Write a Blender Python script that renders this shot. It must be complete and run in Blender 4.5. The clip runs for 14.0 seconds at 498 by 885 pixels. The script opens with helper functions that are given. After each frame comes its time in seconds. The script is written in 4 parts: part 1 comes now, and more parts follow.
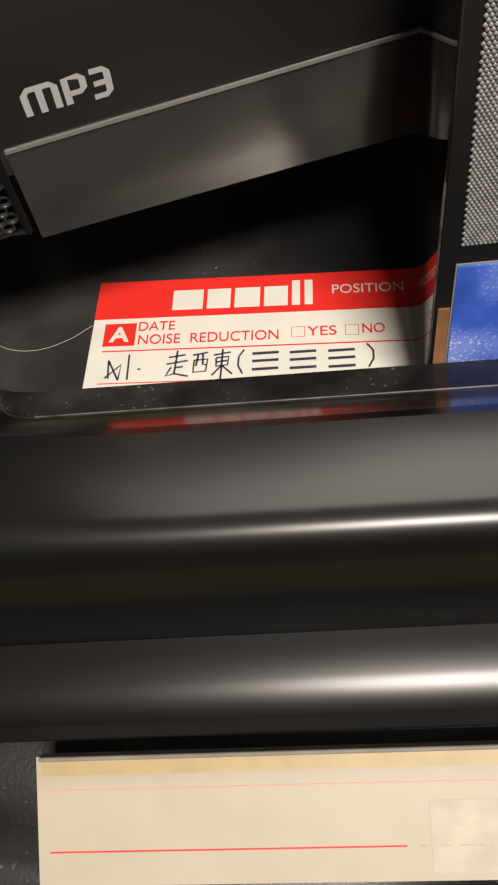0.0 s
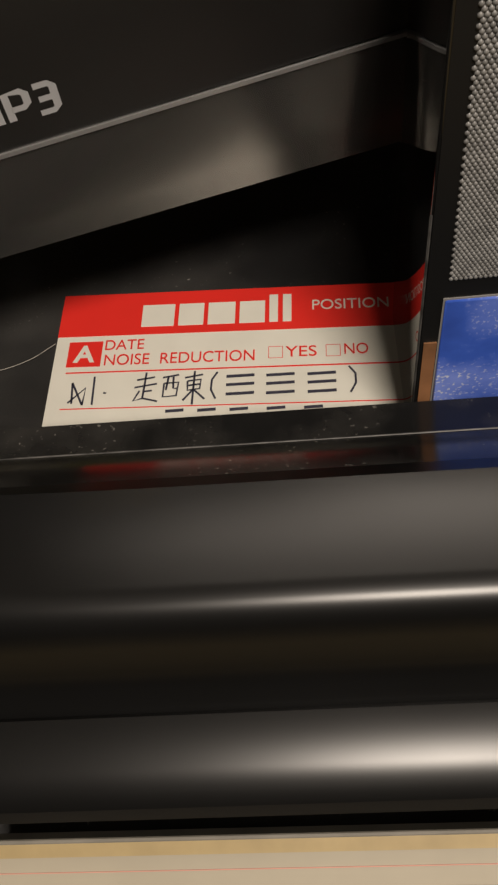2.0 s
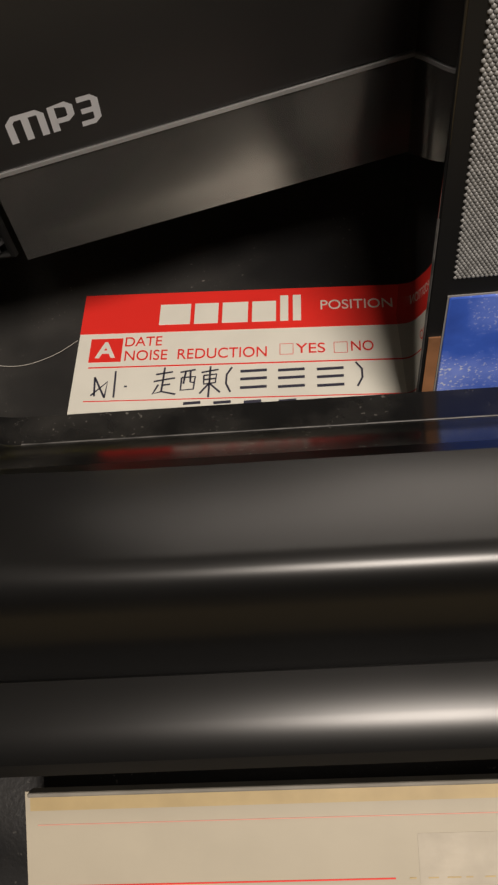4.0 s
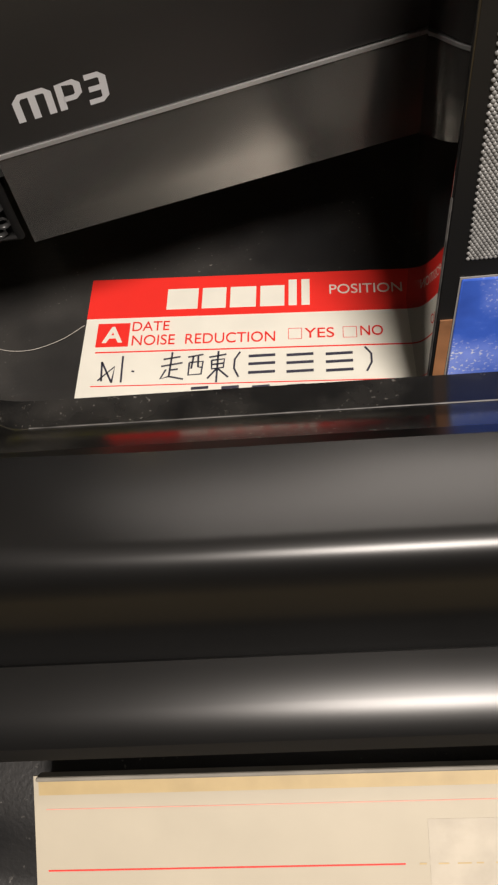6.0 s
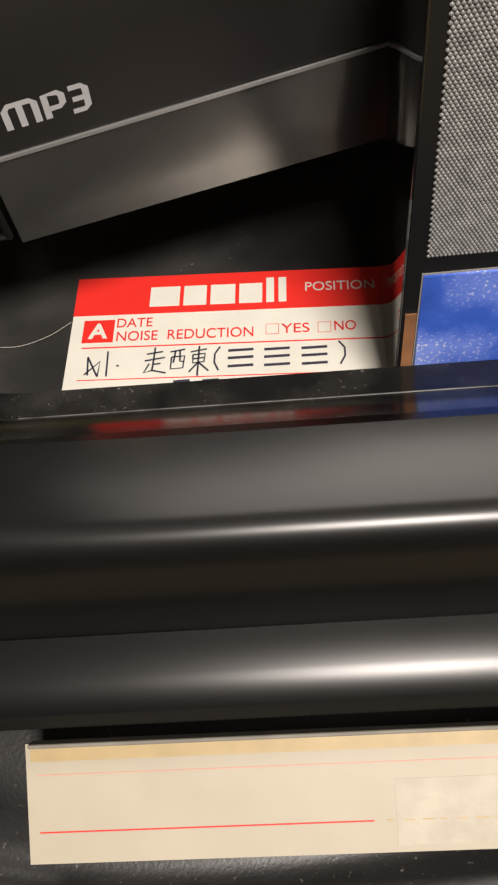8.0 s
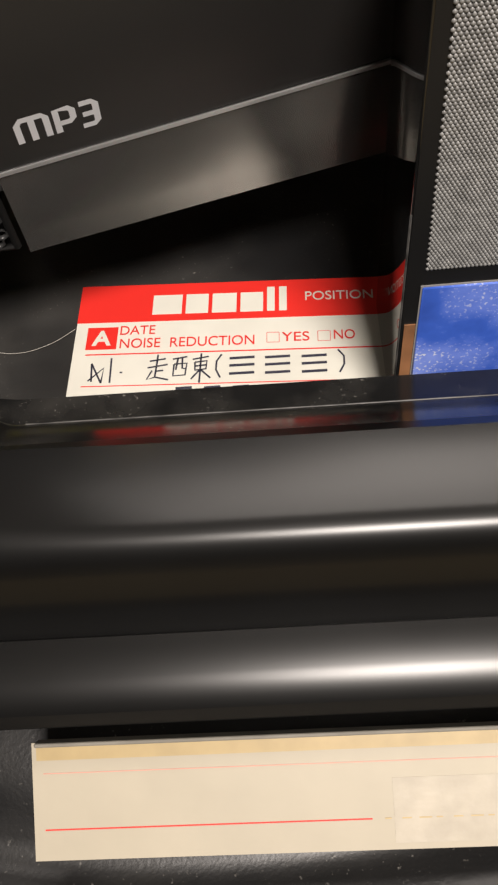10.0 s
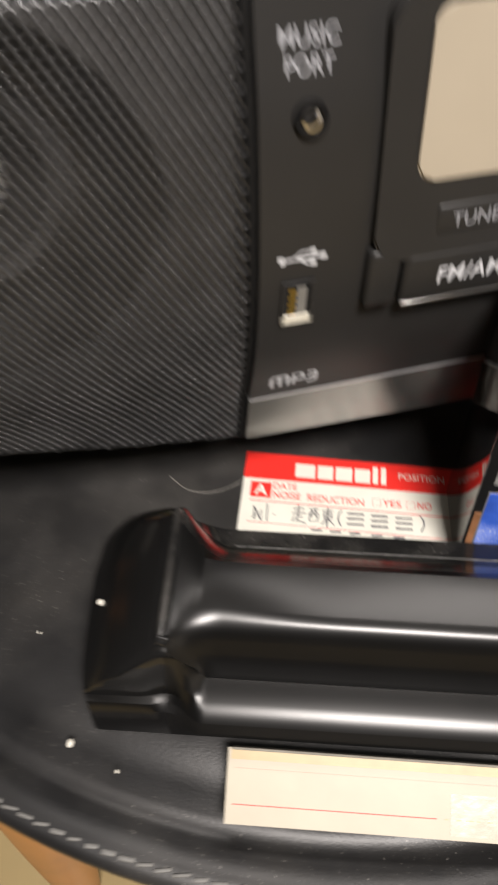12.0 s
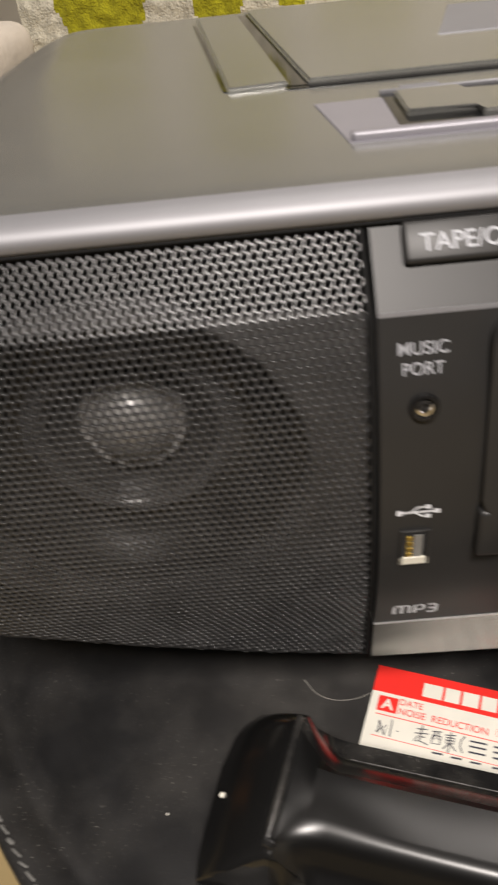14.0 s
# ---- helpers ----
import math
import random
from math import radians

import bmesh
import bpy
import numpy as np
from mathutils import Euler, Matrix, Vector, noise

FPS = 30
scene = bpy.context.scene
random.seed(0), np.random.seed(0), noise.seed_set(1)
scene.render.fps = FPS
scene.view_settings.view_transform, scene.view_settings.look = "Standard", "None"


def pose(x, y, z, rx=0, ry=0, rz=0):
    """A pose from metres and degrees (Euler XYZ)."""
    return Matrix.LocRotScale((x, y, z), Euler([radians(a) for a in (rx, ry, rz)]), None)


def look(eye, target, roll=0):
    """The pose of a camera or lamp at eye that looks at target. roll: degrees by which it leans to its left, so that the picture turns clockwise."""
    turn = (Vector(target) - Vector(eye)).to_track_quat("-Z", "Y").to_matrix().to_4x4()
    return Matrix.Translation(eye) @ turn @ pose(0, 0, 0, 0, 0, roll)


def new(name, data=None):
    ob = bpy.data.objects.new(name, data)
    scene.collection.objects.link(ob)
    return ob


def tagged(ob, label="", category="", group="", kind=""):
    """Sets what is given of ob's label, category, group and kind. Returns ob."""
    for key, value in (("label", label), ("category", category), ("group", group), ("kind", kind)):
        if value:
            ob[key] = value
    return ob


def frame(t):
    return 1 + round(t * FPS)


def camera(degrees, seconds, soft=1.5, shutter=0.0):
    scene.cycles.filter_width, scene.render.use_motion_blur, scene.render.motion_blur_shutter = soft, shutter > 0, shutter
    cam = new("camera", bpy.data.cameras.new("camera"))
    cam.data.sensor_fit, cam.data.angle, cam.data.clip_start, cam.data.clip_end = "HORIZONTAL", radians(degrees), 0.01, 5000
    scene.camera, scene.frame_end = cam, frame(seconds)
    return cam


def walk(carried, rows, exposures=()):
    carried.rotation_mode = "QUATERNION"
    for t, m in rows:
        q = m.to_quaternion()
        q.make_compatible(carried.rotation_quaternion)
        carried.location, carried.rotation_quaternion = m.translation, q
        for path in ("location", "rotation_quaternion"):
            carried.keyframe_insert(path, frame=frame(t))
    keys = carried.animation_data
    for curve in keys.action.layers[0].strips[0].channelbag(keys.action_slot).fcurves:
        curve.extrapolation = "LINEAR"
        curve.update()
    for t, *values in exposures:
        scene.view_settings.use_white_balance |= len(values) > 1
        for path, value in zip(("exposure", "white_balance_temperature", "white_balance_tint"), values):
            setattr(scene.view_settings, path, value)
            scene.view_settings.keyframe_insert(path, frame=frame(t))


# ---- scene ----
cam = camera(34.6, 14.0, 2.3, 0.5)
PATH = [
    (0, (0.01627, -0.0068, 0.13309), (-0.14017, 1.07401, -1.54243), -10.62),
    (0.5, (0.01627, -0.0068, 0.13352), (-0.13868, 1.06663, -1.54689), -10.60),
    (1, (0.01551, -0.0065, 0.13321), (-0.1392, 1.05641, -1.55388), -10.65),
    (1.5, (0.015, 0.00179, 0.12977), (-0.13573, 1.05251, -1.56531), -10.94),
    (1.7, (0.01695, 0.00748, 0.12894), (-0.13234, 1.06282, -1.56339), -10.50),
    (2, (0.01961, 0.0088, 0.12976), (-0.12004, 1.02727, -1.58582), -10.38),
    (2.5, (0.01739, -0.00067, 0.1389), (-0.10104, 1.0188, -1.57768), -9.45),
    (3, (0.01766, -0.00271, 0.14096), (-0.08451, 1.03448, -1.56604), -8.49),
    (3.5, (0.01717, -0.00261, 0.13966), (-0.08262, 1.03406, -1.56778), -8.29),
    (3.7, (0.01591, 0.00056, 0.13744), (-0.09229, 1.0395, -1.5681), -8.62),
    (6, (0.01467, 0.0003, 0.13516), (-0.11379, 1.01802, -1.58174), -9.59),
    (6.5, (0.01519, 0.00057, 0.136), (-0.10973, 1.01629, -1.58235), -9.62),
    (7, (0.01813, -0.00153, 0.13791), (-0.09478, 1.01475, -1.58093), -9.23),
    (7.5, (0.01772, -0.00197, 0.13863), (-0.09155, 1.01239, -1.58158), -9.12),
    (8, (0.01711, -0.00578, 0.14084), (-0.08526, 1.01229, -1.57761), -8.77),
    (10.5, (0.01522, -0.00717, 0.14449), (-0.06474, 1.02828, -1.56474), -7.08),
    (11, (0.01451, -0.00629, 0.14523), (-0.05685, 1.04636, -1.55384), -5.97),
    (11.3, (0.01356, -0.00717, 0.14644), (-0.05123, 1.06369, -1.54148), -5.10),
    (11.5, (0.00803, -0.00988, 0.15598), (-0.05723, 1.0883, -1.51427), -4.07),
    (11.6, (0.0006, -0.01562, 0.16747), (-0.04413, 1.11379, -1.48251), -2.36),
    (11.8, (-0.00843, -0.02728, 0.19489), (-0.06071, 1.12439, -1.43941), -0.62),
    (12, (-0.01963, -0.05137, 0.22284), (-0.0904, 1.20998, -1.32764), 0.48),
    (12.3, (-0.03417, -0.08136, 0.25249), (-0.14061, 1.28583, -1.20334), 1.85),
    (12.5, (-0.04197, -0.09234, 0.26118), (-0.20147, 1.3273, -1.13853), 2.08),
    (12.6, (-0.04401, -0.09853, 0.26925), (-0.25891, 1.33577, -1.10792), 1.36),
    (12.8, (-0.04694, -0.10411, 0.27985), (-0.33606, 1.35253, -1.05978), 0.37),
    (13, (-0.04436, -0.09713, 0.27372), (-0.40233, 1.37041, -1.03707), -0.74),
    (13.3, (-0.04118, -0.08537, 0.2654), (-0.48, 1.39442, -1.00647), -2.35),
    (13.5, (-0.03613, -0.0786, 0.26901), (-0.51755, 1.4047, -0.98321), -3.50),
    (13.7, (-0.02711, -0.07082, 0.26621), (-0.53895, 1.41405, -0.97202), -4.84),
    (14, (-0.00301, -0.0618, 0.25509), (-0.5532, 1.42382, -0.96566), -6.34),
]
EXPOSURES = [(0, 0.2, 6750, 10), (1.5, 0.15, 6750, 10), (1.8, -0.3, 6950, 10), (2.1, -0.52, 7200, 10), (3.5, -0.4, 7200, 10), (3.7, -0.4, 7050, 10), (5.8, 0.2, 6720, 10), (6.5, 0.22, 6700, 10), (8, 0.24, 6680, 10), (11.2, 0.28, 6550, 10), (12, 0.47, 6430, 10), (12.5, 0.38, 6480, 10), (14, 0.28, 6520, 10)]
walk(cam, [(t, look(eye, target, roll)) for t, eye, target, roll in PATH], EXPOSURES)

# ---- light ----
world = bpy.data.worlds.new("room_air")
scene.world = world
world.use_nodes = True
world.node_tree.nodes["Background"].inputs[0].default_value = (1.0, 0.85, 0.66, 1)
world.node_tree.nodes["Background"].inputs[1].default_value = 0.02


def area_lamp(name, at, target, sx, sy, power, colour):
    data = bpy.data.lights.new(name, "AREA")
    data.shape, data.size, data.size_y, data.energy, data.color = "RECTANGLE", sx, sy, power, colour
    ob = new(name, data)
    ob.matrix_world = look(at, target)
    return ob


# main ceiling lamp, placed to suit the highlights on the case
area_lamp("overhead_light", (0.37, -1.00, 1.93), (0.37, -1.00, 0), 0.62, 0.5, 78, (1.0, 0.92, 0.86))
# added light without a known source, brightens the case's top panel
area_lamp("overhead_light", (0.25, 0.85, 1.93), (0.25, 0.85, 0), 1.5, 0.35, 18, (1.0, 0.92, 0.86))


# ---- materials ----
def material(name, colour, rough=0.5, metal=0.0, vary=0.12, scale=30.0, bump=0.0, bump_scale=400.0, coat=0.0, spec=0.5, rough_vary=0.0):
    """Principled surface with colour drift at one scale and fine relief at another."""
    m = bpy.data.materials.new(name)
    m.use_nodes = True
    t = m.node_tree
    p = t.nodes["Principled BSDF"]
    p.inputs["Roughness"].default_value = rough
    p.inputs["Metallic"].default_value = metal
    p.inputs["Coat Weight"].default_value = coat
    p.inputs["Coat Roughness"].default_value = 0.08
    p.inputs["Specular IOR Level"].default_value = spec
    co = t.nodes.new("ShaderNodeTexCoord")
    n = t.nodes.new("ShaderNodeTexNoise")
    n.inputs["Scale"].default_value, n.inputs["Detail"].default_value = scale, 6
    t.links.new(co.outputs["Object"], n.inputs["Vector"])
    r = t.nodes.new("ShaderNodeValToRGB")
    r.color_ramp.elements[0].position, r.color_ramp.elements[1].position = 0.3, 0.7
    r.color_ramp.elements[0].color = (*[c * (1 - vary) for c in colour], 1)
    r.color_ramp.elements[1].color = (*[min(1, c * (1 + vary)) for c in colour], 1)
    t.links.new(n.outputs["Fac"], r.inputs["Fac"])
    t.links.new(r.outputs["Color"], p.inputs["Base Color"])
    if rough_vary:
        mr = t.nodes.new("ShaderNodeMapRange")
        mr.inputs["To Min"].default_value, mr.inputs["To Max"].default_value = rough - rough_vary, rough + rough_vary
        t.links.new(n.outputs["Fac"], mr.inputs["Value"])
        t.links.new(mr.outputs["Result"], p.inputs["Roughness"])
    if bump:
        b = t.nodes.new("ShaderNodeTexNoise")
        b.inputs["Scale"].default_value, b.inputs["Detail"].default_value = bump_scale, 4
        t.links.new(co.outputs["Object"], b.inputs["Vector"])
        bp = t.nodes.new("ShaderNodeBump")
        bp.inputs["Strength"].default_value, bp.inputs["Distance"].default_value = 1.0, bump
        t.links.new(b.outputs["Fac"], bp.inputs["Height"])
        t.links.new(bp.outputs["Normal"], p.inputs["Normal"])
    return m


def dusty(m, amount=0.5, fine=900.0, colour=(0.55, 0.52, 0.47), cloud=18.0, low=0.62, high=0.70, haze=0.12, patch=None):
    """Adds pale dust: single grains gathered in cloudy patches; patch lightens one round zone as well."""
    t = m.node_tree
    p = t.nodes["Principled BSDF"]
    base = p.inputs["Base Color"].links[0].from_socket
    co = t.nodes.new("ShaderNodeTexCoord")
    g = t.nodes.new("ShaderNodeTexNoise")
    g.inputs["Scale"].default_value, g.inputs["Detail"].default_value = fine, 2
    c = t.nodes.new("ShaderNodeTexNoise")
    c.inputs["Scale"].default_value, c.inputs["Detail"].default_value = cloud, 5
    t.links.new(co.outputs["Object"], g.inputs["Vector"])
    t.links.new(co.outputs["Object"], c.inputs["Vector"])
    gr = t.nodes.new("ShaderNodeMapRange")
    gr.inputs["From Min"].default_value, gr.inputs["From Max"].default_value = low, high
    t.links.new(g.outputs["Fac"], gr.inputs["Value"])
    cr = t.nodes.new("ShaderNodeMapRange")
    cr.inputs["From Min"].default_value, cr.inputs["From Max"].default_value = 0.42, 0.72
    cr.inputs["To Max"].default_value = amount
    t.links.new(c.outputs["Fac"], cr.inputs["Value"])
    veil = t.nodes.new("ShaderNodeMath")
    veil.operation = "MULTIPLY"
    veil.inputs[1].default_value = haze
    t.links.new(cr.outputs["Result"], veil.inputs[0])
    mul = t.nodes.new("ShaderNodeMath")
    mul.operation = "MULTIPLY_ADD"
    t.links.new(gr.outputs["Result"], mul.inputs[0])
    t.links.new(cr.outputs["Result"], mul.inputs[1])
    t.links.new(veil.outputs[0], mul.inputs[2])
    total = mul.outputs[0]
    # round zone that fades outwards: dust, plus a lit area put into the colour
    if patch:
        x, y, reach, weight = patch
        far = t.nodes.new("ShaderNodeVectorMath")
        far.operation = "DISTANCE"
        far.inputs[1].default_value = (x, y, 0)
        t.links.new(co.outputs["Object"], far.inputs[0])
        fall = t.nodes.new("ShaderNodeMapRange")
        fall.interpolation_type = "SMOOTHSTEP"
        fall.inputs["From Min"].default_value, fall.inputs["From Max"].default_value = reach, 0.0
        fall.inputs["To Max"].default_value = weight
        t.links.new(far.outputs["Value"], fall.inputs["Value"])
        uneven = t.nodes.new("ShaderNodeMath")
        uneven.operation = "MULTIPLY_ADD"
        t.links.new(fall.outputs["Result"], uneven.inputs[0])
        t.links.new(c.outputs["Fac"], uneven.inputs[1])
        t.links.new(total, uneven.inputs[2])
        total = uneven.outputs[0]
    mix = t.nodes.new("ShaderNodeMix")
    mix.data_type = "RGBA"
    t.links.new(total, mix.inputs[0])
    t.links.new(base, mix.inputs[6])
    mix.inputs[7].default_value = (*colour, 1)
    t.links.new(mix.outputs[2], p.inputs["Base Color"])
    return m


# the patch holds dust and the seat's brighter lit zone near the case
M_LEATHER = dusty(material("black_leatherette", (0.010, 0.010, 0.0105), 0.42, vary=0.2, scale=60, bump=0.00006, bump_scale=1300, rough_vary=0.05), 0.6, 1100, cloud=36, low=0.67, high=0.80, haze=0.05, patch=(-0.048, -0.115, 0.085, 0.075))
M_CASE = material("satin_black_plastic", (0.0045, 0.0045, 0.0045), 0.29, vary=0.1, scale=40, spec=0.42, rough_vary=0.015)
M_CASE_GLOSS = dusty(material("glossy_black_plastic", (0.012, 0.012, 0.012), 0.17, vary=0.1), 0.55, 1300, cloud=70, low=0.66, high=0.74)
M_MATT = material("matt_black_plastic", (0.008, 0.008, 0.008), 0.75, vary=0.1, spec=0.12)
M_CASE_END = material("polished_black_plastic", (0.008, 0.008, 0.008), 0.16, vary=0.1)
M_PANEL = material("boombox_black_plastic", (0.022, 0.0215, 0.021), 0.43, vary=0.1, spec=0.36, bump=0.000008, bump_scale=3000)
M_STRIP = material("gunmetal_plastic", (0.38, 0.375, 0.365), 0.2, 0.9, vary=0.08)
M_SILVER = material("silver_paint", (0.35, 0.353, 0.335), 0.24, 0.75, vary=0.05, bump=0.00002, bump_scale=3000, rough_vary=0.04)
M_TRAY = material("lilac_grey_paint", (0.27, 0.262, 0.29), 0.42, 0.35, vary=0.04)
M_BAND = material("bright_silver_trim", (0.26, 0.26, 0.275), 0.55, 0.6, vary=0.04)
M_TRIM = material("polished_trim", (0.75, 0.75, 0.76), 0.3, 0.7, vary=0.04)
M_GRILLE = material("black_metal_mesh", (0.062, 0.062, 0.063), 0.29, 0.55, vary=0.2, scale=80, spec=0.4, rough_vary=0.05)
M_CONE = material("speaker_paper", (0.05, 0.05, 0.05), 0.4, vary=0.2, scale=200, bump=0.0002)
M_DOME = material("dust_cap", (0.60, 0.59, 0.58), 0.38, 0.35, vary=0.15)
M_SURROUND = material("rubber_surround", (0.17, 0.17, 0.17), 0.3, 0.2, vary=0.1)
M_BAFFLE = material("baffle_plastic", (0.045, 0.045, 0.045), 0.36, 0.3, vary=0.1, spec=0.8)
M_PLATE = material("grey_plate", (0.17, 0.17, 0.172), 0.35, vary=0.1)
M_INK_WHITE = material("white_print", (0.70, 0.715, 0.75), 0.5, vary=0.05)
M_INK_GREY = material("grey_print", (0.36, 0.37, 0.40), 0.5, vary=0.1)
M_LCD = material("lcd_glass", (0.42, 0.37, 0.29), 0.15, vary=0.04)
M_GLOSS_BLACK = material("piano_black", (0.01, 0.01, 0.01), 0.06, vary=0.05)
M_POLISHED = material("clear_coated_black", (0.012, 0.012, 0.012), 0.04, vary=0.05, spec=0.75)
M_FRAME = material("satin_black_frame", (0.010, 0.010, 0.010), 0.5, vary=0.1, spec=0.25)
# lighter grey that paints the shine on black edges
M_EDGE_SHINE = material("edge_shine_grey", (0.075, 0.073, 0.07), 0.45, vary=0.8, scale=260)
M_TONGUE = material("grey_tongue", (0.20, 0.195, 0.18), 0.4, vary=0.1)
M_CLOTH_BEIGE = material("beige_cloth", (0.50, 0.45, 0.39), 0.9, vary=0.15, scale=25, bump=0.0008, bump_scale=120)
M_USB = material("usb_metal", (0.8, 0.77, 0.66), 0.35, 0.2, vary=0.1)
M_GOLD = material("contact_gold", (0.8, 0.55, 0.12), 0.3, 1.0, vary=0.05)
M_PAPER = material("label_paper", (0.68, 0.665, 0.59), 0.6, vary=0.04, scale=90, bump=0.00001, bump_scale=1500)
M_RED = material("label_red", (0.72, 0.025, 0.018), 0.5, vary=0.05, scale=60)
M_CREAM = material("cream_card", (0.385, 0.345, 0.268), 0.45, vary=0.05, scale=70, bump=0.00001, bump_scale=900)
M_FAINT = material("faint_red_print", (0.62, 0.30, 0.24), 0.5)
M_FOLD = material("grey_card_edge", (0.21, 0.195, 0.165), 0.6, vary=0.15, scale=150)
M_TAPE = material("clear_tape", (0.43, 0.39, 0.32), 0.25, vary=0.1, scale=200, bump=0.0001, bump_scale=300)
M_TAN = material("aged_tape", (0.42, 0.32, 0.165), 0.4, vary=0.12, scale=120)
M_PEN = material("dark_pen_ink", (0.03, 0.03, 0.05), 0.5, vary=0.1)
M_WOOD = material("orange_wood", (0.42, 0.175, 0.040), 0.35, vary=0.2, scale=12, bump=0.0001)
M_FLOOR = material("beige_floor", (0.31, 0.237, 0.116), 0.38, vary=0.1, scale=9, rough_vary=0.05)
M_GROUT = material("brown_grout", (0.16, 0.12, 0.07), 0.8, vary=0.2, scale=60)
M_WALL = material("cream_wall", (0.72, 0.67, 0.57), 0.8, vary=0.04, scale=3)
M_DARKWALL = material("dark_wall", (0.011, 0.010, 0.009), 0.6, vary=0.2, scale=3)
M_CEIL = material("dimmed_ceiling", (0.22, 0.208, 0.185), 0.8, vary=0.03, scale=3)
M_FIBRE = material("grey_fibre", (0.42, 0.40, 0.36), 0.6)
M_CRUMB = material("pale_crumb", (0.8, 0.77, 0.68), 0.6)
M_THREAD = material("grey_stitch", (0.15, 0.148, 0.14), 0.6, vary=0.5, scale=300)
M_ORANGE = material("orange_print", (0.32, 0.15, 0.07), 0.4, vary=0.3, scale=150)
M_CLOTH = material("grey_mesh_cloth", (0.22, 0.22, 0.216), 0.45, 0.1, vary=0.3, scale=500)
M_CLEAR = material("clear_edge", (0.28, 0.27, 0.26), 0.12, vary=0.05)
M_CHROME = material("chrome", (0.6, 0.6, 0.62), 0.15, 1.0, vary=0.1)


# ---- helpers of the place ----
def thing(name, label, category, at=None, group="", kind=""):
    ob = new(name)
    if at is not None:
        ob.matrix_world = at
    return tagged(ob, label, category, group, kind)


def mesh_of(name, verts, faces, mat, smooth=None):
    me = bpy.data.meshes.new(name)
    me.from_pydata([tuple(v) for v in verts], [], faces)
    me.materials.append(mat)
    if smooth is not None:
        me.polygons.foreach_set("use_smooth", [True] * len(me.polygons))
        me.set_sharp_from_angle(angle=radians(smooth))
    me.update()
    return me


def put(name, me, parent, label=""):
    ob = new(name, me)
    ob.parent = parent
    return tagged(ob, label)


def part(name, bm, mat, parent, label="", smooth=40):
    me = bpy.data.meshes.new(name)
    bmesh.ops.recalc_face_normals(bm, faces=bm.faces)
    bm.to_mesh(me)
    bm.free()
    me.materials.append(mat)
    if smooth is not None:
        me.polygons.foreach_set("use_smooth", [True] * len(me.polygons))
        me.set_sharp_from_angle(angle=radians(smooth))
    return put(name, me, parent, label)


def block(x0, x1, y0, y1, z0, z1, bevel=0.0, seg=2):
    bm = bmesh.new()
    bmesh.ops.create_cube(bm, size=1, matrix=Matrix.LocRotScale(((x0 + x1) / 2, (y0 + y1) / 2, (z0 + z1) / 2), None, (x1 - x0, y1 - y0, z1 - z0)))
    if bevel:
        bmesh.ops.bevel(bm, geom=list(bm.edges), offset=bevel, segments=seg, affect="EDGES", profile=0.5)
    return bm


def lathe(profile, n=96, centre=(0, 0), cap=False):
    verts, faces = [], []
    k = len(profile)
    for i in range(n):
        a = 2 * math.pi * i / n
        for r, z in profile:
            verts.append((centre[0] + r * math.cos(a), centre[1] + r * math.sin(a), z))
    for i in range(n):
        j = (i + 1) % n
        for q in range(k - 1):
            faces.append((i * k + q, j * k + q, j * k + q + 1, i * k + q + 1))
    return verts, faces


def tube(points, r, n=8):
    """A round rod along points, as verts and faces."""
    verts, faces = [], []
    pts = [Vector(p) for p in points]
    for i, p in enumerate(pts):
        d = (pts[min(i + 1, len(pts) - 1)] - pts[max(i - 1, 0)]).normalized()
        a = d.orthogonal().normalized()
        if i and a.dot(last) < 0:
            a = -a
        if i:
            a = (last - d * last.dot(d)).normalized()
        last = a
        b = d.cross(a)
        rr = r[i] if isinstance(r, (list, tuple)) else r
        for q in range(n):
            g = 2 * math.pi * q / n
            verts.append(p + a * (rr * math.cos(g)) + b * (rr * math.sin(g)))
    for i in range(len(pts) - 1):
        for q in range(n):
            w = (q + 1) % n
            faces.append((i * n + q, i * n + w, (i + 1) * n + w, (i + 1) * n + q))
    faces.append(tuple(range(n))[::-1])
    faces.append(tuple(range((len(pts) - 1) * n, len(pts) * n)))
    return verts, faces


def text_mesh(text, width, height, mat, depth=0.00002, bold=0.0):
    """Lettering in the built-in font, scaled to width and height, lower left corner at the origin, facing +z."""
    cu = bpy.data.curves.new("lettering", "FONT")
    cu.body, cu.extrude, cu.offset = text, 0.01, bold
    ob = bpy.data.objects.new("lettering", cu)
    scene.collection.objects.link(ob)
    dg = bpy.context.evaluated_depsgraph_get()
    me = bpy.data.meshes.new_from_object(ob.evaluated_get(dg))
    bpy.data.objects.remove(ob)
    xs = [v.co.x for v in me.vertices]
    ys = [v.co.y for v in me.vertices]
    x0, y0 = min(xs), min(ys)
    sx, sy = width / (max(xs) - x0), height / (max(ys) - y0)
    for v in me.vertices:
        v.co = ((v.co.x - x0) * sx, (v.co.y - y0) * sy, v.co.z / 0.01 * depth)
    me.materials.clear()
    me.materials.append(mat)
    return me


def ribbon(points, width, z=0.0):
    """A flat pen stroke along points in a plane."""
    verts, faces = [], []
    pts = [Vector((x, y, 0)) for x, y in points]
    for i, p in enumerate(pts):
        d = (pts[min(i + 1, len(pts) - 1)] - pts[max(i - 1, 0)]).normalized()
        w = width
        s = Vector((-d.y, d.x, 0)) * w / 2
        verts += [(p.x + s.x, p.y + s.y, z), (p.x - s.x, p.y - s.y, z)]
    for i in range(len(pts) - 1):
        faces.append((2 * i, 2 * i + 1, 2 * i + 3, 2 * i + 2))
    return verts, faces


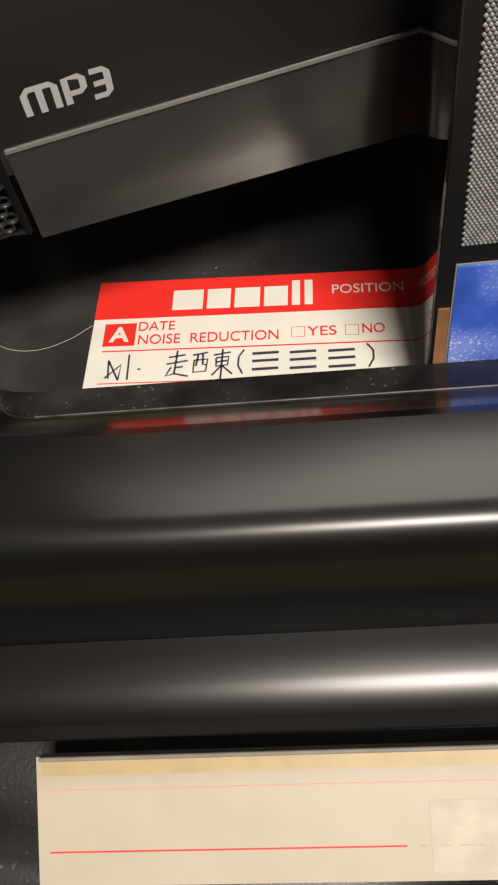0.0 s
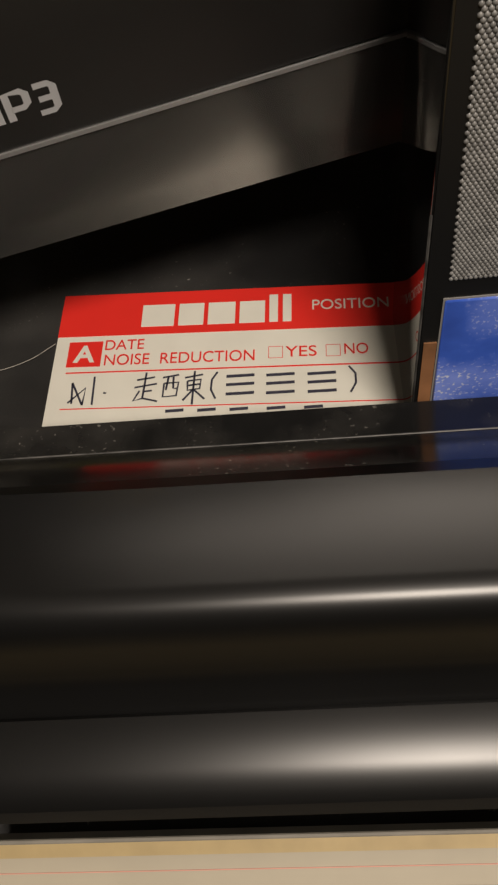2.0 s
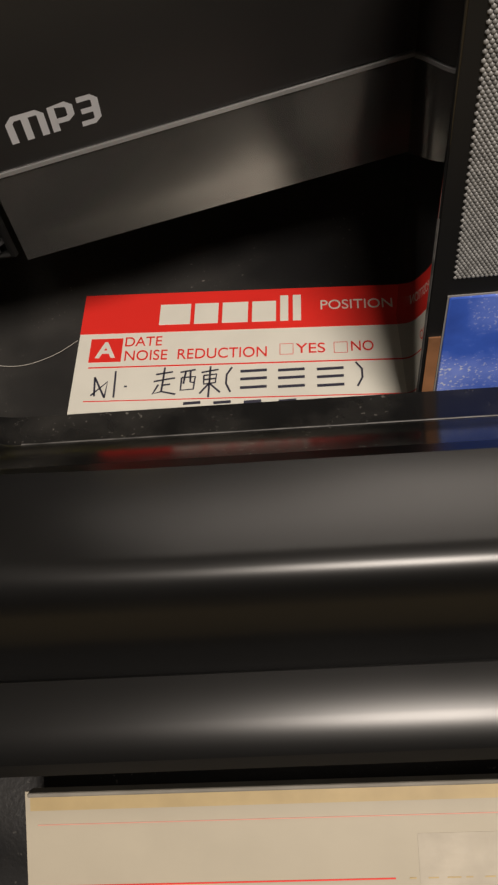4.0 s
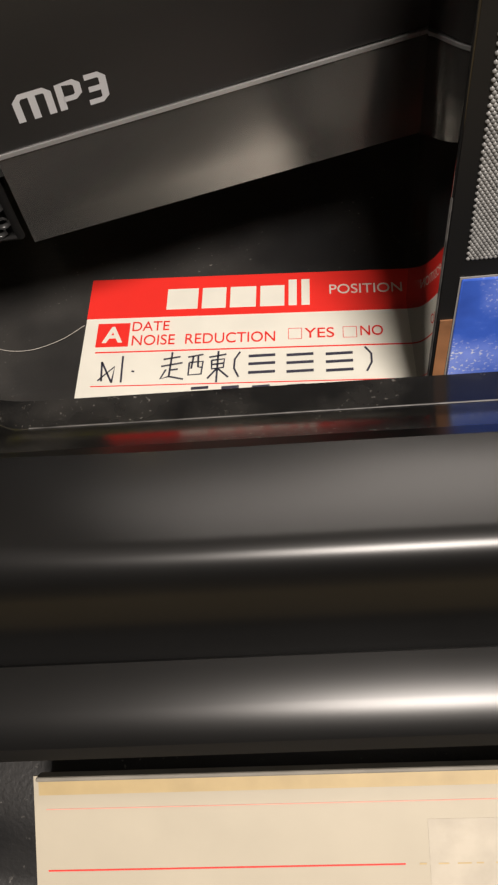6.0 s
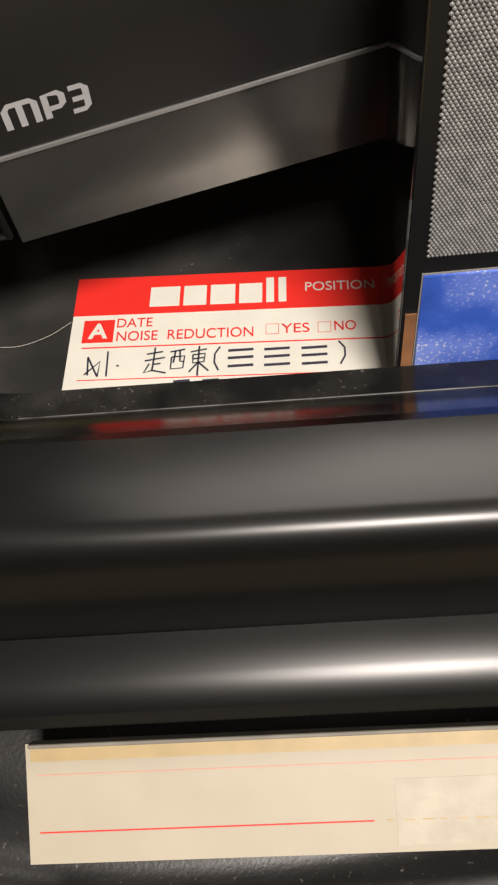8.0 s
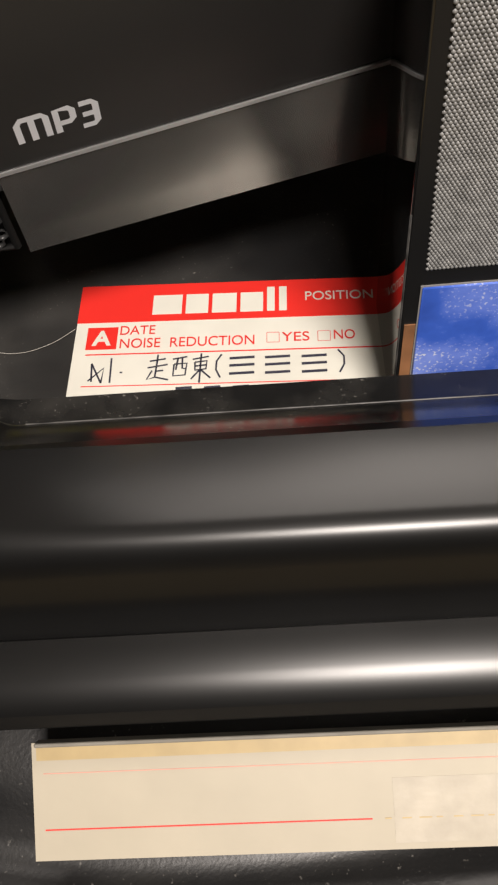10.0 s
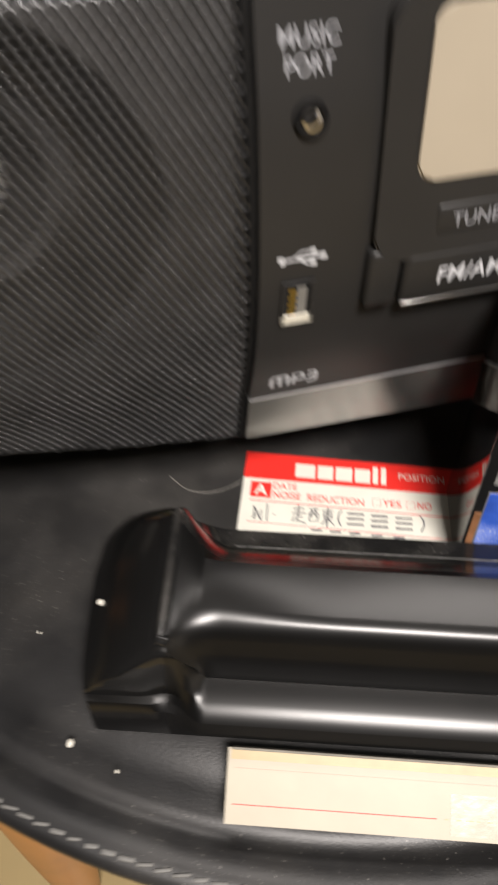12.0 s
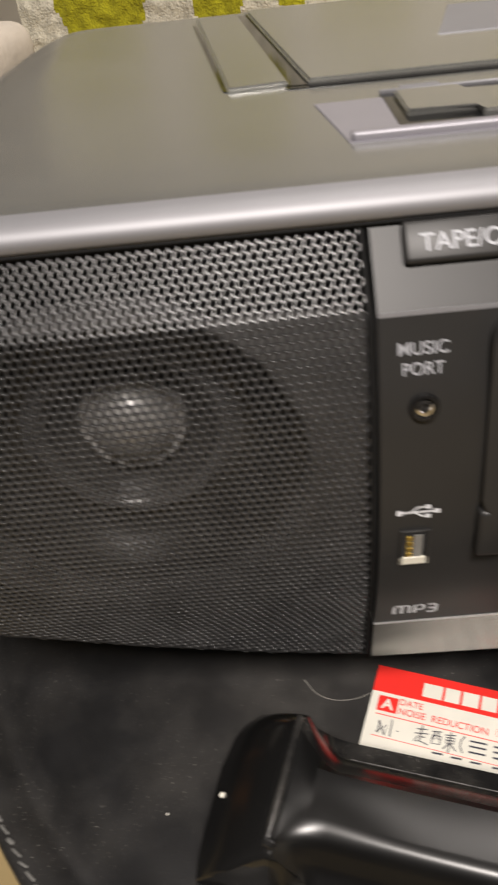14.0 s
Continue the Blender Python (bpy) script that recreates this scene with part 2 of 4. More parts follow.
def joined(pieces):
    verts, faces = [], []
    for v, f in pieces:
        o = len(verts)
        verts += v
        faces += [tuple(i + o for i in q) for q in f]
    return verts, faces


def lerp_table(table, x):
    for (a, va), (b, vb) in zip(table, table[1:]):
        if x <= b:
            f = min(1, max(0, (x - a) / (b - a)))
            return va + (vb - va) * f
    return table[-1][1]


def curve_table(table, x):
    """Smooth interpolation through a table."""
    n = len(table)
    for i in range(n - 1):
        (a, va), (b, vb) = table[i], table[i + 1]
        if x <= b or i == n - 2:
            f = min(1, max(0, (x - a) / (b - a)))
            pa = table[max(i - 1, 0)]
            pb = table[min(i + 2, n - 1)]
            ma = (vb - pa[1]) / (b - pa[0]) * (b - a)
            mb = (pb[1] - va) / (pb[0] - a) * (b - a)
            return (2 * f**3 - 3 * f**2 + 1) * va + (f**3 - 2 * f**2 + f) * ma + (-2 * f**3 + 3 * f**2) * vb + (f**3 - f**2) * mb


# ---- room ----
FLOOR_Z = -0.45
bm = block(-2.2, 2.4, -1.65, 2.6, FLOOR_Z - 0.1, FLOOR_Z - 0.002)
me = bpy.data.meshes.new("floor"); bm.to_mesh(me); bm.free(); me.materials.append(M_GROUT)
floor = tagged(new("floor", me), "warm beige tiled floor with dark joints", "floor", kind="structure")
for name, b in (("wall_north", (-2.3, 2.5, 2.6, 2.7)), ("wall_south", (-2.3, 2.5, -1.75, -1.65)), ("wall_west", (-2.3, -2.2, -1.65, 2.6)), ("wall_east", (2.4, 2.5, -1.65, 2.6))):
    bm = block(*b, FLOOR_Z - 0.1, 2.0)
    # south and west walls are unseen, near black only to darken reflections
    dark = name in ("wall_south", "wall_west")
    me = bpy.data.meshes.new(name); bm.to_mesh(me); bm.free(); me.materials.append(M_DARKWALL if dark else M_WALL)
    tagged(new(name, me), "unseen wall, near black to keep reflections dark" if dark else "plain cream painted wall", "wall", kind="structure")
# unseen ceiling, darkened so that the glossy case reflects less of it
bm = block(-2.3, 2.5, -1.75, 2.7, 2.0, 2.1)
me = bpy.data.meshes.new("ceiling"); bm.to_mesh(me); bm.free(); me.materials.append(M_CEIL)
tagged(new("ceiling", me), "unseen ceiling, toned down to dim its reflection", "ceiling", kind="structure")

# ---- stool ----
SC = (-0.001, 0.2194)
stool = thing("stool", "round stool with dusty black leatherette seat and wooden legs", "stool", pose(SC[0], SC[1], 0))
seat_profile = [(0.0, 0), (0.05, 0), (0.10, 0), (0.15, 0), (0.19, 0), (0.204, -0.0004), (0.212, -0.002), (0.2175, -0.0052), (0.222, -0.009), (0.2255, -0.0105),
                (0.2285, -0.0098), (0.2315, -0.0078), (0.236, -0.0068), (0.240, -0.0072), (0.2424, -0.0088), (0.2428, -0.0105), (0.2415, -0.0135), (0.236, -0.018), (0.21, -0.024), (0.0, -0.03)]
v, f = lathe([(0.969 * a, b) for a, b in seat_profile], 160)
put("seat", mesh_of("seat", v, f, M_LEATHER, 60), stool)
# stitches along the seam of the border
sm = block(-0.0022, 0.0022, -0.0006, 0.0006, -0.0006, 0.0006, 0.0004, 2)
me_st = bpy.data.meshes.new("stitch"); sm.to_mesh(me_st); sm.free(); me_st.materials.append(M_THREAD)
for i in range(290):
    a = 2 * math.pi * i / 290
    ob = put("stitch", me_st, stool)
    ob.matrix_local = pose(0.2314 * math.cos(a), 0.2314 * math.sin(a), -0.0070, 0, 0, math.degrees(a) + 90 + random.uniform(6, 22)) @ Matrix.Diagonal((random.uniform(0.7, 1.15), random.uniform(0.7, 1.2), random.uniform(0.6, 1.2), 1))
def stool_leg(points, radii):
    """A bent wooden leg that swells towards its shoulder."""
    fine, rad = [], []
    n = len(points)
    for i in range(6 * (n - 1) + 1):
        t_ = i / 6
        fine.append(tuple(curve_table([(k, points[k][a]) for k in range(n)], t_) - (SC[a] if a < 2 else 0) for a in range(3)))
        rad.append(lerp_table([(k, radii[k]) for k in range(n)], t_))
    v_, f_ = tube(fine, rad, 24)
    put("leg", mesh_of("leg", v_, f_, M_WOOD, 50), stool, "bent orange-brown wooden leg")


stool_leg([(-0.106, 0.046, -0.026), (-0.130, 0.053, -0.25), (-0.147, 0.060, FLOOR_Z)], [0.026, 0.019, 0.013])
stool_leg([(-0.150, 0.205, -0.034), (-0.235, 0.206, -0.048), (-0.272, 0.207, -0.085), (-0.290, 0.208, -0.15), (-0.297, 0.209, -0.30), (-0.300, 0.210, FLOOR_Z)], [0.017, 0.018, 0.019, 0.019, 0.018, 0.016])
stool_leg([(0.138, 0.41, -0.026), (0.150, 0.398, -0.25), (0.161, 0.385, FLOOR_Z)], [0.031, 0.022, 0.013])
stool_leg([(0.211, 0.285, -0.026), (0.275, 0.245, -0.25), (0.336, 0.205, FLOOR_Z)], [0.031, 0.022, 0.013])

# ---- boombox ----
BOX = Matrix.Translation((-0.028, 0.098, 0)) @ pose(0, 0, 0, 0, 0, 18.5)
boombox = thing("boombox", "black and silver portable cassette boombox with mesh speaker grille", "boombox", BOX)
# front profile: depth v against height z, with the height's distance b along it
FRONT = [(0.038, 0.0035), (0.058, 0.0), (0.08, -0.0055), (0.105, -0.008), (0.14, -0.0055), (0.160, -0.0008), (0.165, 0.0005)]
TOPZ, TOPV = 0.1828, 0.0160


def front_v(z):
    if z > 0.165:
        return 0.0005 + (z - 0.165) / (TOPZ - 0.165) * (TOPV - 0.0005)
    return curve_table(FRONT, z)


def wrap(u):
    """How far the body falls back (v) and sinks (z) towards its left end."""
    d, e = max(0.0, -0.118 - u), max(0.0, -0.108 - u)
    return 9.0 * d * d, 0.13 * e + 5.0 * e * e


BOTTOM = [(-0.17, 0.118), (-0.15, 0.099), (-0.131, 0.083), (-0.11, 0.0697), (-0.074, 0.056), (-0.036, 0.0453), (0.0, 0.0382)]

# lengths along the front profile
PROF = []
run, prev = 0.0, None
for i in range(201):
    z = 0.036 + (TOPZ - 0.036) * i / 200
    p = (front_v(z), z)
    if prev:
        run += math.hypot(p[0] - prev[0], p[1] - prev[1])
    prev = p
    PROF.append((run, p[0], p[1]))


def on_front(u, b, inset=0.0):
    i = min(199, max(0, int(b / PROF[-1][0] * 200)))
    while i < 199 and PROF[i + 1][0] < b:
        i += 1
    while i > 0 and PROF[i][0] > b:
        i -= 1
    (b0, v0, z0), (b1, v1, z1) = PROF[i], PROF[i + 1]
    f = (b - b0) / (b1 - b0)
    v_, z_ = v0 + (v1 - v0) * f, z0 + (z1 - z0) * f
    back, down = wrap(u)
    t = max(0.0, (z_ - 0.10) / 0.081)
    n = Vector((0, z1 - z0, -(v1 - v0))).normalized()
    return Vector((u, v_ + back, z_ - down * t)) + n * inset


def perforated(u0, u1, b0, b1, pitch, hole, thick, where, keep):
    """A sheet with round-cornered holes in a honeycomb."""
    verts, faces = [], []
    R = pitch / math.sqrt(3)
    rows = int((b1 - b0) / (pitch * 0.866))
    cols = int((u1 - u0) / pitch)
    ang = [k * math.pi / 6 for k in range(12)]
    out = [R if k % 2 else R * 0.866 for k in range(12)]
    for r in range(rows):
        for c in range(cols):
            u = u0 + pitch * (c + 0.5 * (r % 2))
            b = b0 + pitch * 0.866 * r
            if not keep(u, b):
                continue
            o = len(verts)
            for k, a in enumerate(ang):
                verts.append(where(u + out[k] * math.cos(a), b + out[k] * math.sin(a), 0.0))
            for rad, ins in ((hole * 1.26, 0.0), (hole * 1.10, 0.00010), (hole * 1.02, 0.00026), (hole, thick)):
                for a in ang:
                    verts.append(where(u + rad * math.cos(a), b + rad * math.sin(a), ins))
            for ring in range(4):
                for k in range(12):
                    j = (k + 1) % 12
                    faces.append((o + ring * 12 + k, o + ring * 12 + j, o + ring * 12 + 12 + j, o + ring * 12 + 12 + k))
    return verts, faces


BMAX = PROF[-1][0]


def keep_grille(u, b):
    if not (-0.168 < u < -0.0022 and 0.001 < b < BMAX - 0.001):
        return False
    return on_front(u, b).z > lerp_table(BOTTOM, u) + 0.0006


v, f = perforated(-0.168, -0.002, 0.0015, BMAX - 0.0012, 0.0023, 0.00084, 0.0008, on_front, keep_grille)
grille = put("speaker_grille", mesh_of("speaker_grille", v, f, M_GRILLE, 70), boombox, "black perforated metal speaker grille")
# folded rim of the grille along its lower and inner edges
def b_of(z):
    return next(b for b, _, zz in PROF if zz >= z)
rim_low = [on_front(u, b_of(lerp_table(BOTTOM, u)), 0.0004) for u in [-0.165 + 0.163 * i / 60 for i in range(61)]]
v, f = tube(rim_low, 0.0005, 6)
put("rim", mesh_of("rim", v, f, M_MATT, 60), grille)
rim_in = [on_front(-0.0018, b_of(0.0385) + (BMAX - b_of(0.0385)) * i / 50, 0.0004) for i in range(51)]
v, f = tube(rim_in, 0.0008, 6)
put("rim", mesh_of("rim", v, f, M_MATT, 60), grille)

# dark tray that closes the grille from below
verts, faces = [], []
for i in range(41):
    u = -0.166 + 0.164 * i / 40
    z = lerp_table(BOTTOM, u) + 0.0004
    verts += [(u, front_v(z) + wrap(u)[0] + 0.001, z), (u, 0.030, z + 0.001), (u, 0.085, z + 0.004)]
for i in range(40):
    for q in range(2):
        faces.append((3 * i + q, 3 * i + 3 + q, 3 * i + 4 + q, 3 * i + 1 + q))
put("grille_floor", mesh_of("grille_floor", verts, faces, M_MATT, 40), grille)

# speaker behind the grille: one turned surface per part, axis along v
def turned(profile, n, cu, cz, mat, name, parent, label="", square=None):
    verts, faces = [], []
    k = len(profile)
    for i in range(n):
        a = 2 * math.pi * i / n
        for r, d in profile:
            verts.append((cu + r * math.cos(a), d, cz + r * math.sin(a)))
        if square:
            u0, u1, z0, z1 = square
            ca, sa = math.cos(a), math.sin(a)
            tt = min((u1 - cu) / ca if ca > 1e-6 else 9, (u0 - cu) / ca if ca < -1e-6 else 9, (z1 - cz) / sa if sa > 1e-6 else 9, (z0 - cz) / sa if sa < -1e-6 else 9)
            verts.append((cu + tt * ca, profile[-1][1], max(cz + tt * sa, lerp_table(BOTTOM, cu + tt * ca) + 0.002)))
    kk = k + (1 if square else 0)
    for i in range(n):
        j = (i + 1) % n
        for q in range(kk - 1):
            faces.append((i * kk + q, i * kk + q + 1, j * kk + q + 1, j * kk + q))
    return put(name, mesh_of(name, verts, faces, mat, 50), parent, label)


SU, SZ = -0.0685, 0.112
spk = put("speaker", mesh_of("speaker", *tube([(SU, 0.058, SZ), (SU, 0.072, SZ)], 0.03, 32), M_BAFFLE, 40), boombox, "round black loudspeaker with a shiny dust cap")
turned([(0.0, 0.0335), (0.0036, 0.0337), (0.0071, 0.0347), (0.0102, 0.0364), (0.0128, 0.0392), (0.0143, 0.0430)], 64, SU, SZ, M_DOME, "dust_cap", spk, "shiny grey domed dust cap")
turned([(0.0141, 0.0432), (0.0147, 0.0424), (0.0154, 0.0406), (0.0161, 0.0403), (0.0172, 0.0432)], 64, SU, SZ, M_DOME, "cap_ring", spk)
turned([(0.0170, 0.0448), (0.021, 0.0432), (0.025, 0.0400), (0.0265, 0.0378)], 64, SU, SZ, M_CONE, "cone", spk)
turned([(0.0260, 0.0378), (0.0275, 0.0352), (0.0292, 0.0342), (0.0310, 0.0352), (0.0325, 0.0375), (0.0340, 0.0378)], 64, SU, SZ, M_SURROUND, "surround", spk, "dark rolled rubber surround")
turned([(0.0335, 0.0378), (0.0360, 0.0376), (0.0395, 0.0358), (0.0425, 0.0325), (0.0460, 0.0278), (0.0490, 0.0256), (0.0520, 0.0245)], 96, SU, SZ, M_BAFFLE, "baffle", spk)
turned([(0.0520, 0.0245), (0.0525, 0.0150), (0.0535, 0.0142), (0.0550, 0.0142)], 96, SU, SZ, M_PLATE, "baffle_plate", spk, "grey plate round the loudspeaker", square=(-0.135, 0.000, 0.043, 0.160))
turned([(0.0, 0.0210), (0.004, 0.0215), (0.0075, 0.0235), (0.008, 0.0245), (0.011, 0.0245)], 32, -0.142, 0.137, M_DOME, "tweeter", boombox, "small grey tweeter behind the grille")

# body shell behind the front
def outline(du, u0=-0.158, u1=0.25, v0=0.03, v1=0.25, rad=0.055, n=10):
    pts = []
    for cx, cy, a0 in ((u1 - rad, v1 - rad, 0), (u0 + rad, v1 - rad, 90), (u0 + rad, v0 + rad, 180), (u1 - rad, v0 + rad, 270)):
        for i in range(n + 1):
            a = radians(a0 + 90 * i / n)
            pts.append((cx + (rad - du) * math.cos(a), cy + (rad - du) * math.sin(a)))
    return pts


def loft(rings):
    verts, faces = [], []
    n = len(rings[0])
    for ring in rings:
        verts += ring
    for r in range(len(rings) - 1):
        for i in range(n):
            j = (i + 1) % n
            faces.append((r * n + i, r * n + j, (r + 1) * n + j, (r + 1) * n + i))
    faces.append(tuple(range((len(rings) - 1) * n, len(rings) * n)))
    faces.append(tuple(range(n))[::-1])
    return verts, faces


def body_ring(du, z, front):
    ring = []
    for x, y in outline(du):
        lift = 1.3 * (lerp_table(BOTTOM, x) - 0.038) * max(0.0, 1 - z / 0.13)
        sink = wrap(x)[1] * max(0.0, (z - 0.1) / 0.08)
        left = max(x, -0.146 if z > 0.1 else -0.12)
        ring.append((left + 0.085 * max(0.0, y - 0.055) * min(1.0, max(0.0, (-0.045 - left) / 0.09)), max(y, front), z + lift - sink))
    return ring


v, f = loft([body_ring(0.054, 0.008, 0.115), body_ring(0.05, 0.02, 0.105), body_ring(0.03, 0.045, 0.085), body_ring(0.008, 0.08, 0.075), body_ring(0.0, 0.13, 0.073), body_ring(0.0, 0.176, 0.073)])
put("body", mesh_of("body", v, f, M_PANEL, 40), boombox, "black plastic body with a tucked underside")
for u_, v_ in ((-0.08, 0.1), (0.17, 0.1), (-0.08, 0.2), (0.17, 0.2)):
    vv, ff = tube([(u_, v_, 0.0), (u_, v_, 0.012)], 0.009, 20)
    put("foot", mesh_of("foot", vv, ff, M_GLOSS_BLACK, 40), boombox)

# silver top shell
def tapered(x, y):
    """The left side draws in towards the back."""
    return x + 0.085 * max(0.0, y - 0.055) * min(1.0, max(0.0, (-0.045 - x) / 0.09))


def top_shell():
    base = outline(0.0, -0.152, 0.255, 0.0138, 0.250, 0.06, 14)
    cu = sum(p[0] for p in base) / len(base)
    cv = sum(p[1] for p in base) / len(base)
    rings = []
    for off, z in ((0.004, 0.1795), (0.0, 0.1812), (-0.0002, 0.1828), (0.0012, 0.1856), (0.004, 0.1874), (0.009, 0.1882)):
        ring = outline(off, -0.152, 0.255, 0.0138, 0.250, 0.06, 14)
        rings.append([(x, y, z) for x, y in ring])
    inner = rings[-1]
    for k in range(1, 14):
        s_ = 1 - k / 14
        rings.append([(cu + (x - cu) * s_, cv + (y - cv) * s_, 0.1882) for x, y, _ in inner])
    out = []
    for ring in rings:
        out.append([(tapered(x, y), y, z - wrap(x)[1] - 0.0008 * max(0.0, 1 - (y - 0.0138) / 0.032) * (1 if z > 0.18 else 0)) for x, y, z in ring])
    return loft(out)


v, f = top_shell()
put("top_shell", mesh_of("top_shell", v, f, M_SILVER, 50), boombox, "satin silver-grey top cover")
# bright band along the front edge of the top
def band_at(u, dv, dz):
    return Vector((u, 0.0138 + dv + (wrap(u)[0] if u < -0.118 else 0), 0.1845 + dz - wrap(u)[1]))
us = [-0.146 + 0.386 * i / 120 for i in range(121)]
sect = [(0.0030, -0.0032), (-0.0002, -0.0030), (-0.0008, -0.0020), (-0.0008, -0.0004), (-0.0002, 0.0010), (0.0010, 0.0022), (0.0026, 0.0030), (0.0050, 0.0036), (0.0075, 0.0039)]
verts, faces = [], []
for u in us:
    verts += [band_at(u, a, b) for a, b in sect]
for i in range(len(us) - 1):
    for q in range(len(sect) - 1):
        k = len(sect)
        faces.append((i * k + q, (i + 1) * k + q, (i + 1) * k + q + 1, i * k + q + 1))
put("front_band", mesh_of("front_band", verts, faces, M_BAND, 60), boombox, "bright silver band on the top's front edge")

# black rod painted in for the shadow line below the band
v, f = tube([band_at(u, 0.0004, -0.0037) for u in us], 0.0010, 6)
put("band_shadow", mesh_of("band_shadow", v, f, M_MATT, 60), boombox, "shadow line under the band, drawn as a black rod")

# raised lids on the top: slim flap and tape or disc lid, control tray
def slab(corners, z0, z1, bevel=0.0006):
    bm = bmesh.new()
    lo = [bm.verts.new((x, y, z0)) for x, y in corners]
    hi = [bm.verts.new((x, y, z1)) for x, y in corners]
    n = len(corners)
    bm.faces.new(hi)
    bm.faces.new(lo[::-1])
    for i in range(n):
        j = (i + 1) % n
        bm.faces.new((lo[i], lo[j], hi[j], hi[i]))
    bmesh.ops.bevel(bm, geom=[e for e in bm.edges if all(w.co.z > z1 - 1e-6 for w in e.verts)], offset=bevel, segments=2, affect="EDGES")
    return bm


part("side_flap", slab([(-0.030, 0.108), (-0.0105, 0.110), (-0.024, 0.232), (-0.042, 0.232)], 0.1876, 0.1897, 0.0008), M_SILVER, boombox, "narrow silver flap beside the lid")
lid = part("lid", slab([(-0.0045, 0.108), (0.20, 0.108), (0.20, 0.232), (-0.0205, 0.236)], 0.1876, 0.1902, 0.0009), M_SILVER, boombox, "flat silver-grey lid")
part("gap", slab([(-0.0112, 0.1065), (-0.0040, 0.1065), (-0.0200, 0.233), (-0.0245, 0.233)], 0.1876, 0.1886, 0.0002), M_GLOSS_BLACK, lid)
part("gap", slab([(-0.0118, 0.1050), (0.20, 0.1050), (0.20, 0.1085), (-0.0112, 0.1085)], 0.1876, 0.1886, 0.0002), M_GLOSS_BLACK, lid)
part("gap", slab([(-0.0316, 0.1100), (-0.0298, 0.1085), (-0.0418, 0.222), (-0.0434, 0.222)], 0.1876, 0.1885, 0.0002), M_GLOSS_BLACK, lid)
part("lid_badge", slab([(0.045, 0.150), (0.16, 0.150), (0.13, 0.20), (0.06, 0.20)], 0.1901, 0.1906), M_BAND, lid, "pale raised badge area on the lid")
tray = part("control_tray", slab([(0.0006, 0.0475), (0.16, 0.0475), (0.16, 0.0865), (-0.0050, 0.0858)], 0.1878, 0.18855, 0.0002), M_TRAY, boombox, "pale lilac-grey control panel")
part("tray_lip", block(0.0012, 0.16, 0.0485, 0.0522, 0.1880, 0.1906, 0.0009, 3), M_TRAY, tray, "rounded grey lip")
part("recess", slab([(0.0150, 0.0530), (0.16, 0.0530), (0.16, 0.0880), (0.0150, 0.0880)], 0.1880, 0.18885, 0.0001), M_GLOSS_BLACK, tray, "dark key recess")
part("recess_edge", block(0.0146, 0.16, 0.0878, 0.0890, 0.1880, 0.1899, 0.0003, 1), M_BAND, tray, "pale back edge of the recess")
for k in range(4):
    x0 = 0.0182 + 0.036 * k
    part("tape_key", slab([(x0, 0.0640), (x0 + 0.0190, 0.0640), (x0 + 0.0190, 0.0580), (x0 + 0.0345, 0.0580), (x0 + 0.0345, 0.0790), (x0 + 0.0190, 0.0790), (x0 + 0.0185, 0.0845), (x0, 0.0845)], 0.1886, 0.1906, 0.0006), M_SILVER, tray, "grey stepped push key")
part("print_mark", block(0.022, 0.034, 0.0935, 0.0975, 0.1880, 0.1884), M_BAND, boombox)

# centre panel: extruded front profile
def panel_strip(name, z0, z1, u0, u1, mat, parent, proud=0.0, n=24, nu=12, label="", back=0.02):
    verts, faces = [], []
    zs = [z0 + (z1 - z0) * i / n for i in range(n + 1)]
    cols = [u0 + (u1 - u0) * i / nu for i in range(nu + 1)]
    ring = [(front_v(z) - proud, z) for z in zs]
    low = 0.035 if name == "lower_strip" else 0.0
    tilt = 0.006 if name == "trim_line" and z0 < 0.1 else 0.0
    ring = [(ring[0][0] + back, z0)] + ring + [(ring[-1][0] + back, z1)]
    for u in cols:
        verts += [(u, a, b - low * u * (z1 - b) / (z1 - z0) - tilt * u) for a, b in ring]
    k = len(ring)
    for i in range(nu):
        for q in range(k - 1):
            faces.append((i * k + q, (i + 1) * k + q, (i + 1) * k + q + 1, i * k + q + 1))
    faces.append(tuple(range(k)))
    faces.append(tuple(range(nu * k, nu * k + k))[::-1])
    return put(name, mesh_of(name, verts, faces, mat, 32), parent, label)


panel_strip("front_panel", 0.0579, 0.1648, 0.0, 0.24, M_PANEL, boombox, label="black front panel", back=0.05)
panel_strip("upper_panel", 0.1650, 0.1826, 0.0, 0.24, M_PANEL, boombox, 0.0, 6, back=0.04)
panel_strip("lower_strip", 0.0370, 0.0569, 0.0, 0.24, M_STRIP, boombox, 0.0, 8, label="satin gunmetal strip", back=0.05)
panel_strip("trim_line", 0.0570, 0.0578, 0.0, 0.24, M_TRIM, boombox, 0.0002, 2, back=0.01)
panel_strip("trim_line", 0.1640, 0.1650, 0.0, 0.24, M_BAND, boombox, 0.0002, 2, back=0.01)


def on_panel(u, z, out=0.0002):
    """A pose on the panel whose x runs right, y up and z out of it."""
    dz = 0.001
    s1 = (front_v(z + dz) - front_v(z - dz)) / (2 * dz)
    up = Vector((0, s1, 1)).normalized()
    nrm = Vector((0, -1, s1)).normalized()
    m = Matrix(((1, up.x, nrm.x, u), (0, up.y, nrm.y, front_v(z)), (0, up.z, nrm.z, z), (0, 0, 0, 1)))
    return m @ Matrix.Translation((0, 0, out))


def lettered(text, u, z, w, h, mat, parent, out=0.00008, bold=0.0, name="lettering"):
    ob = put(name, text_mesh(text, w, h, mat, bold=bold), parent)
    ob.matrix_local = on_panel(u, z, out)
    return ob


